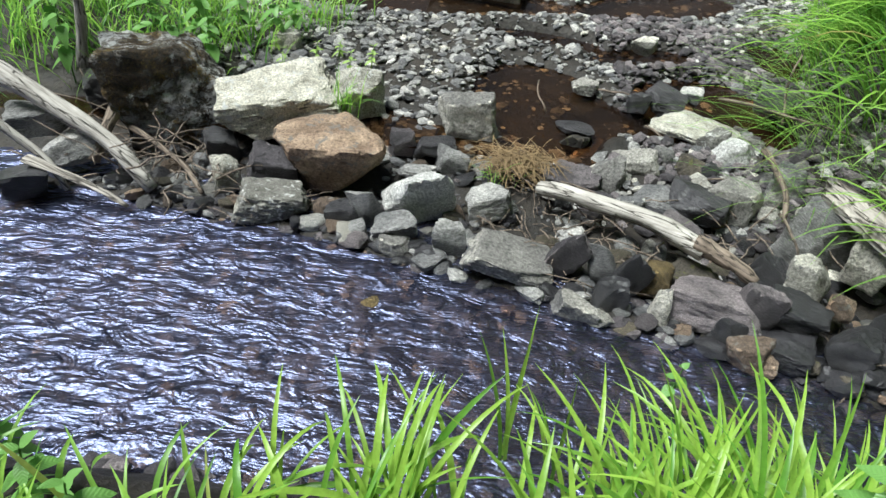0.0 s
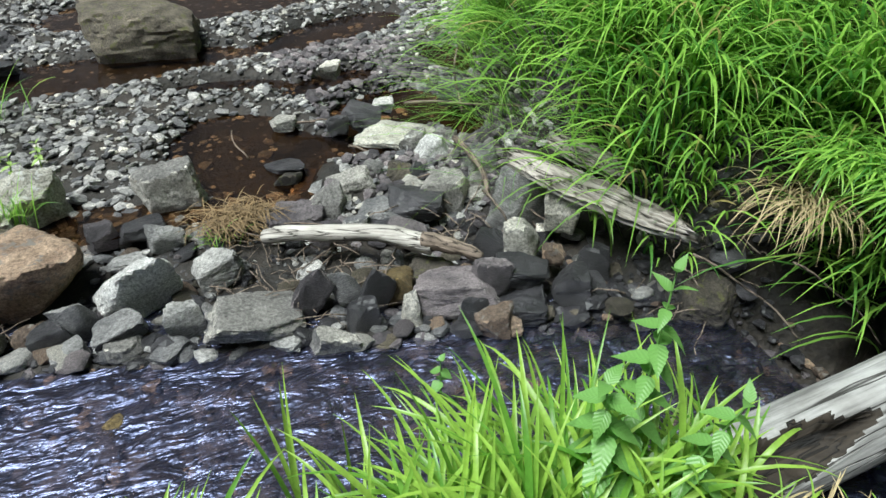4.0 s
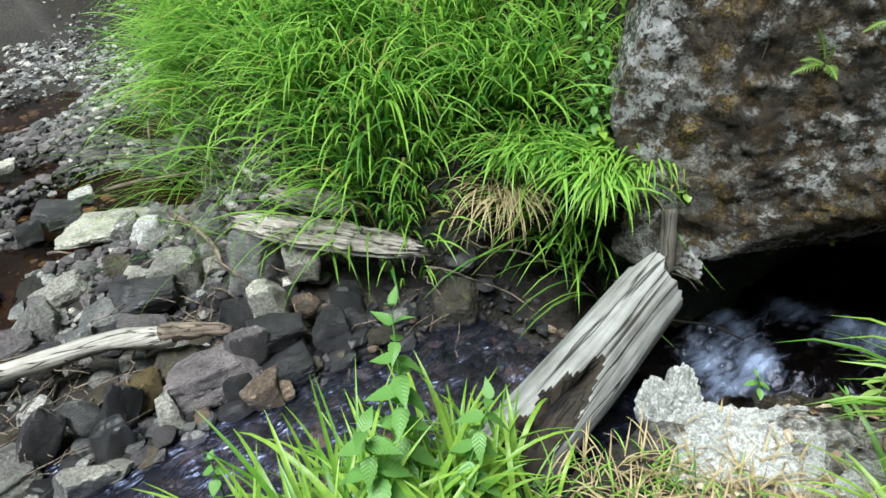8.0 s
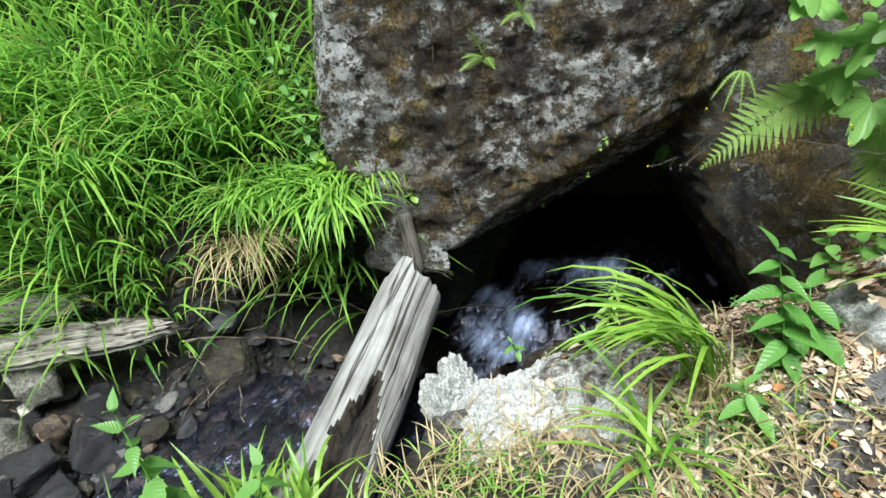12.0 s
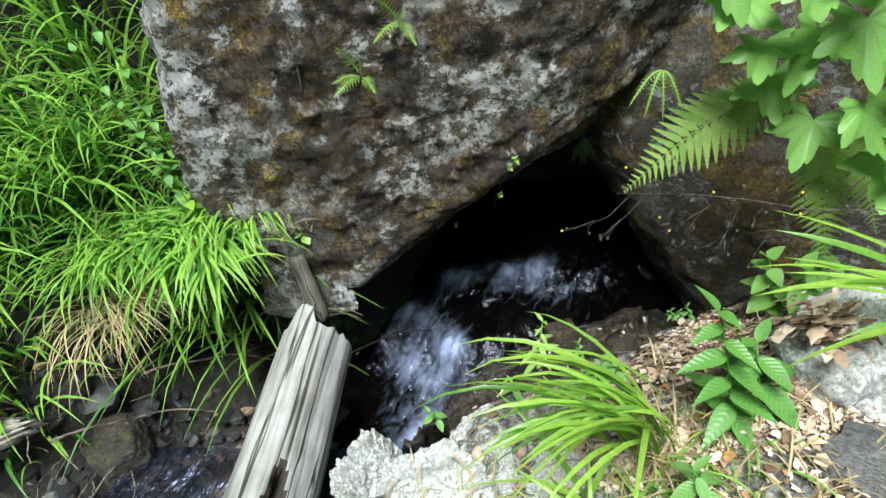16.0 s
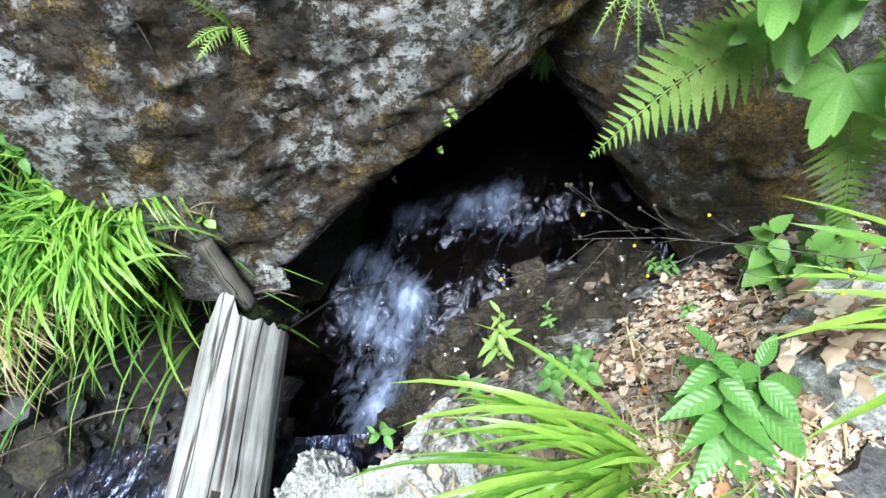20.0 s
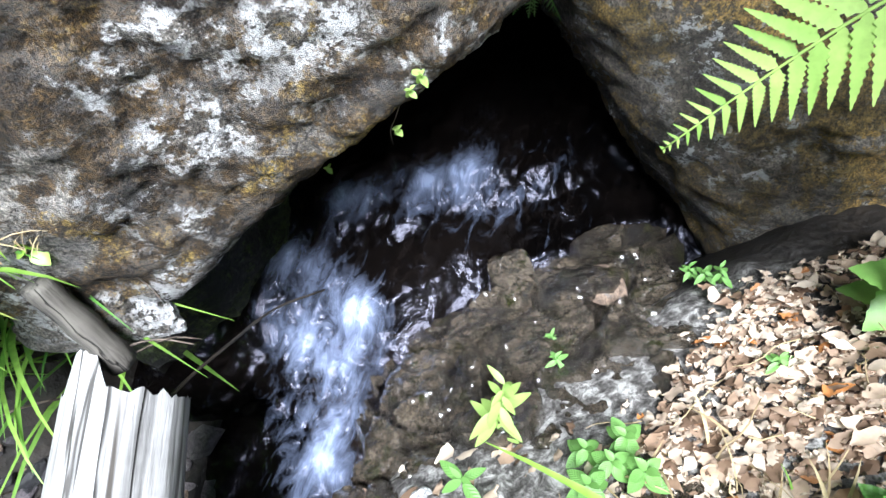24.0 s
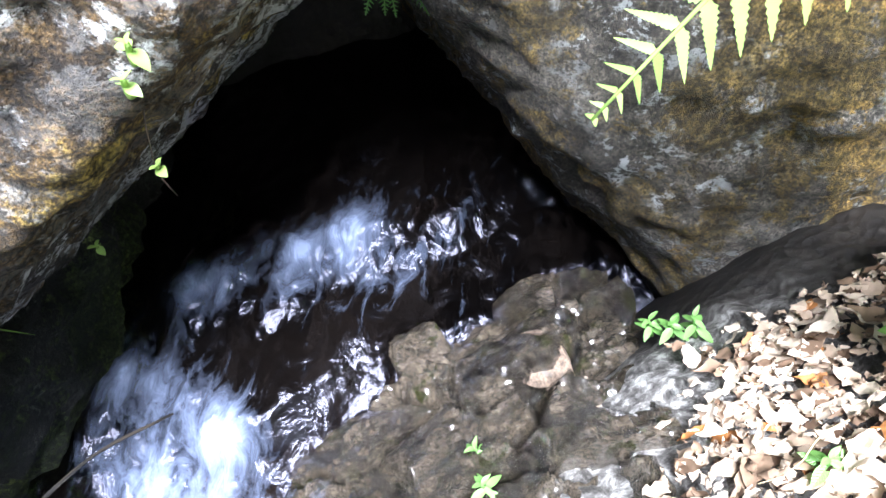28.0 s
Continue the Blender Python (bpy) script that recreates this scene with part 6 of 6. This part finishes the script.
def shrub():
    """The thin bare flowering stem that reaches across the cave."""
    root = empty("dry_flower_stem", pose(1.70, -0.66, 1.09), "thin branching dry stem with tiny yellow flowers", "plant")
    b = Builder()
    main = np.array([(0.06, -0.25, -0.10), (0.03, -0.1, -0.03), (0.0, 0.02, 0.0), (0.02, 0.12, 0.015), (0.04, 0.22, 0.02), (0.05, 0.32, 0.02)])
    b.add(*stem(main, 0.0009, 0.0005))
    tips = []
    for k in range(13):
        s = 0.35 + 0.65 * k / 13
        p = np.array([np.interp(s, np.linspace(0, 1, 6), main[:, i]) for i in range(3)])
        d = np.array([RNG.normal() * 0.5, 0.55, RNG.choice([-1, 1]) * RNG.uniform(0.3, 0.9)])
        d /= np.linalg.norm(d)
        q = p + d * RNG.uniform(0.05, 0.11)
        b.add(*stem([p, (p + q) / 2 + RNG.normal(size=3) * 0.006, q], 0.0005, 0.0003))
        for _ in range(3):
            e = q + (d + RNG.normal(size=3) * 0.7) * 0.028
            b.add(*stem([q - d * 0.02, (q + e) / 2, e], 0.0004, 0.0003))
            tips.append(e)
    part("stem", b.mesh("stem"), M_STAKE, root, "brown wiry branching stem")
    bud = mesh_of("flower", *cut_stone(RNG, 1, (0.003, 0.003, 0.0025), 3, 0.1))
    husk = mesh_of("seed_head", *cut_stone(RNG, 1, (0.002, 0.002, 0.005), 3, 0.1))
    for k, e in enumerate(tips):
        part("flower" if k % 6 == 0 else "seed_head", bud if k % 6 == 0 else husk, M_YELLOW if k % 6 == 0 else M_TWIG, root, "tiny yellow flower" if k % 6 == 0 else "", pose(*e))


shrub()


# dry stems that hang down the boulder
for a, b in (((2.31, 0.41, 1.50), (2.295, 0.405, 1.10)), ((2.31, 0.43, 1.45), (2.30, 0.39, 1.16)), ((2.31, 0.62, 0.74), (2.29, 0.50, 0.52)), ((2.30, 0.50, 0.66), (2.27, 0.42, 0.44))):
    wood_piece("dry_straw", a, b, 0.0022, 0.0012, M_TWIG, "thin dry stem hanging down the boulder", 0.01, 6, 0.05, 12, category="straw")
wood_piece("dry_straw", (2.375, -0.10, 0.76), (2.44, -0.05, 0.60), 0.0008, 0.0006, M_TWIG, "thread-like stem hanging from the boulder's rim", 0.006, 5, 0.05, 10, category="straw")


# ---- leaf litter ----
def litter(count, region, size, label, mat=M_DEAD, top=None):
    b = Builder()
    for _ in range(count):
        x, y = region()
        s = RNG.uniform(*size)
        v, f = leaf_shape(s, s * RNG.uniform(0.35, 0.7), "oval" if RNG.random() < 0.6 else "nettle", RNG.uniform(-0.3, 0.3), 6, RNG.uniform(-0.2, 0.2), RNG.uniform(-0.3, 0.35))
        m = pose(x, y, (top(x, y) if top else lz(x, y)) + RNG.uniform(0.003, 0.016)) @ Vector((0.75 * (x > 1.75), 0.39 * (x > 1.75), 1)).to_track_quat("Z", "Y").to_matrix().to_4x4() @ pose(0, 0, 0, RNG.uniform(-13, 13), RNG.uniform(-13, 13), RNG.uniform(0, 360))
        b.add(turned(v, m), f)
    b.v = [q + RNG.normal(size=q.shape) * 0.0016 for q in b.v]
    return placed("leaf_litter", b.mesh("leaf_litter"), mat, label=label, category="leaf litter", kind="stuff")


def shelf():
    while True:
        x, y = RNG.uniform(1.62, 2.34), RNG.uniform(-1.05, -0.22)
        if x < 2.24 and y < -0.34 - max(0, x - 1.9) * 1.0 + RNG.normal() * 0.035:
            return x, y


litter(900, shelf, (0.008, 0.02), "crumbled fragments of dead leaves on the shelf")
litter(2800, shelf, (0.014, 0.046), "pale brown dead beech leaves covering the shelf")
litter(90, lambda: (1.80 + RNG.normal() * 0.04, -0.775 + RNG.normal() * 0.035), (0.03, 0.07), "heap of curled pale dead leaves", M_DEAD, lambda x, y: 0.70 + 0.05 * math.exp(-((x - 1.8) ** 2 + (y + 0.775) ** 2) / 0.002) * RNG.random())
litter(800, lambda: (RNG.uniform(1.3, 1.74), RNG.uniform(-1.0, -0.3)), (0.012, 0.04), "dead leaves on the bank below the herbs")
litter(120, lambda: (RNG.uniform(1.4, 2.0), RNG.uniform(-0.35, 0.15)), (0.02, 0.05), "scattered dead leaves on the slab")
litter(60, lambda: (RNG.uniform(2.2, 2.5), RNG.uniform(-0.5, -0.25)), (0.015, 0.035), "dark wet dead leaves on the ledge")
twigs("twigs", 45, (1.86, -0.62), (0.10, 0.13), (0.03, 0.12), M_STRAW, "dry grass stalks and twigs in the leaf litter", 0.03, 0.0015, 0.15)
wood_piece("twig", (2.20, 0.60, 0.12), (2.53, 0.27, -0.04), 0.005, 0.003, M_ROT_SHADE, "thin dark twig caught across the white water", 0.02, 6, 0.05, 14, category="twig")
wood_piece("dead_stick", (2.405, -0.87, 0.26), (2.34, -1.12, 0.34), 0.005, 0.004, M_LOG, "pale thin stick against the rock wall", 0.01, 6, 0.03, category="stick")
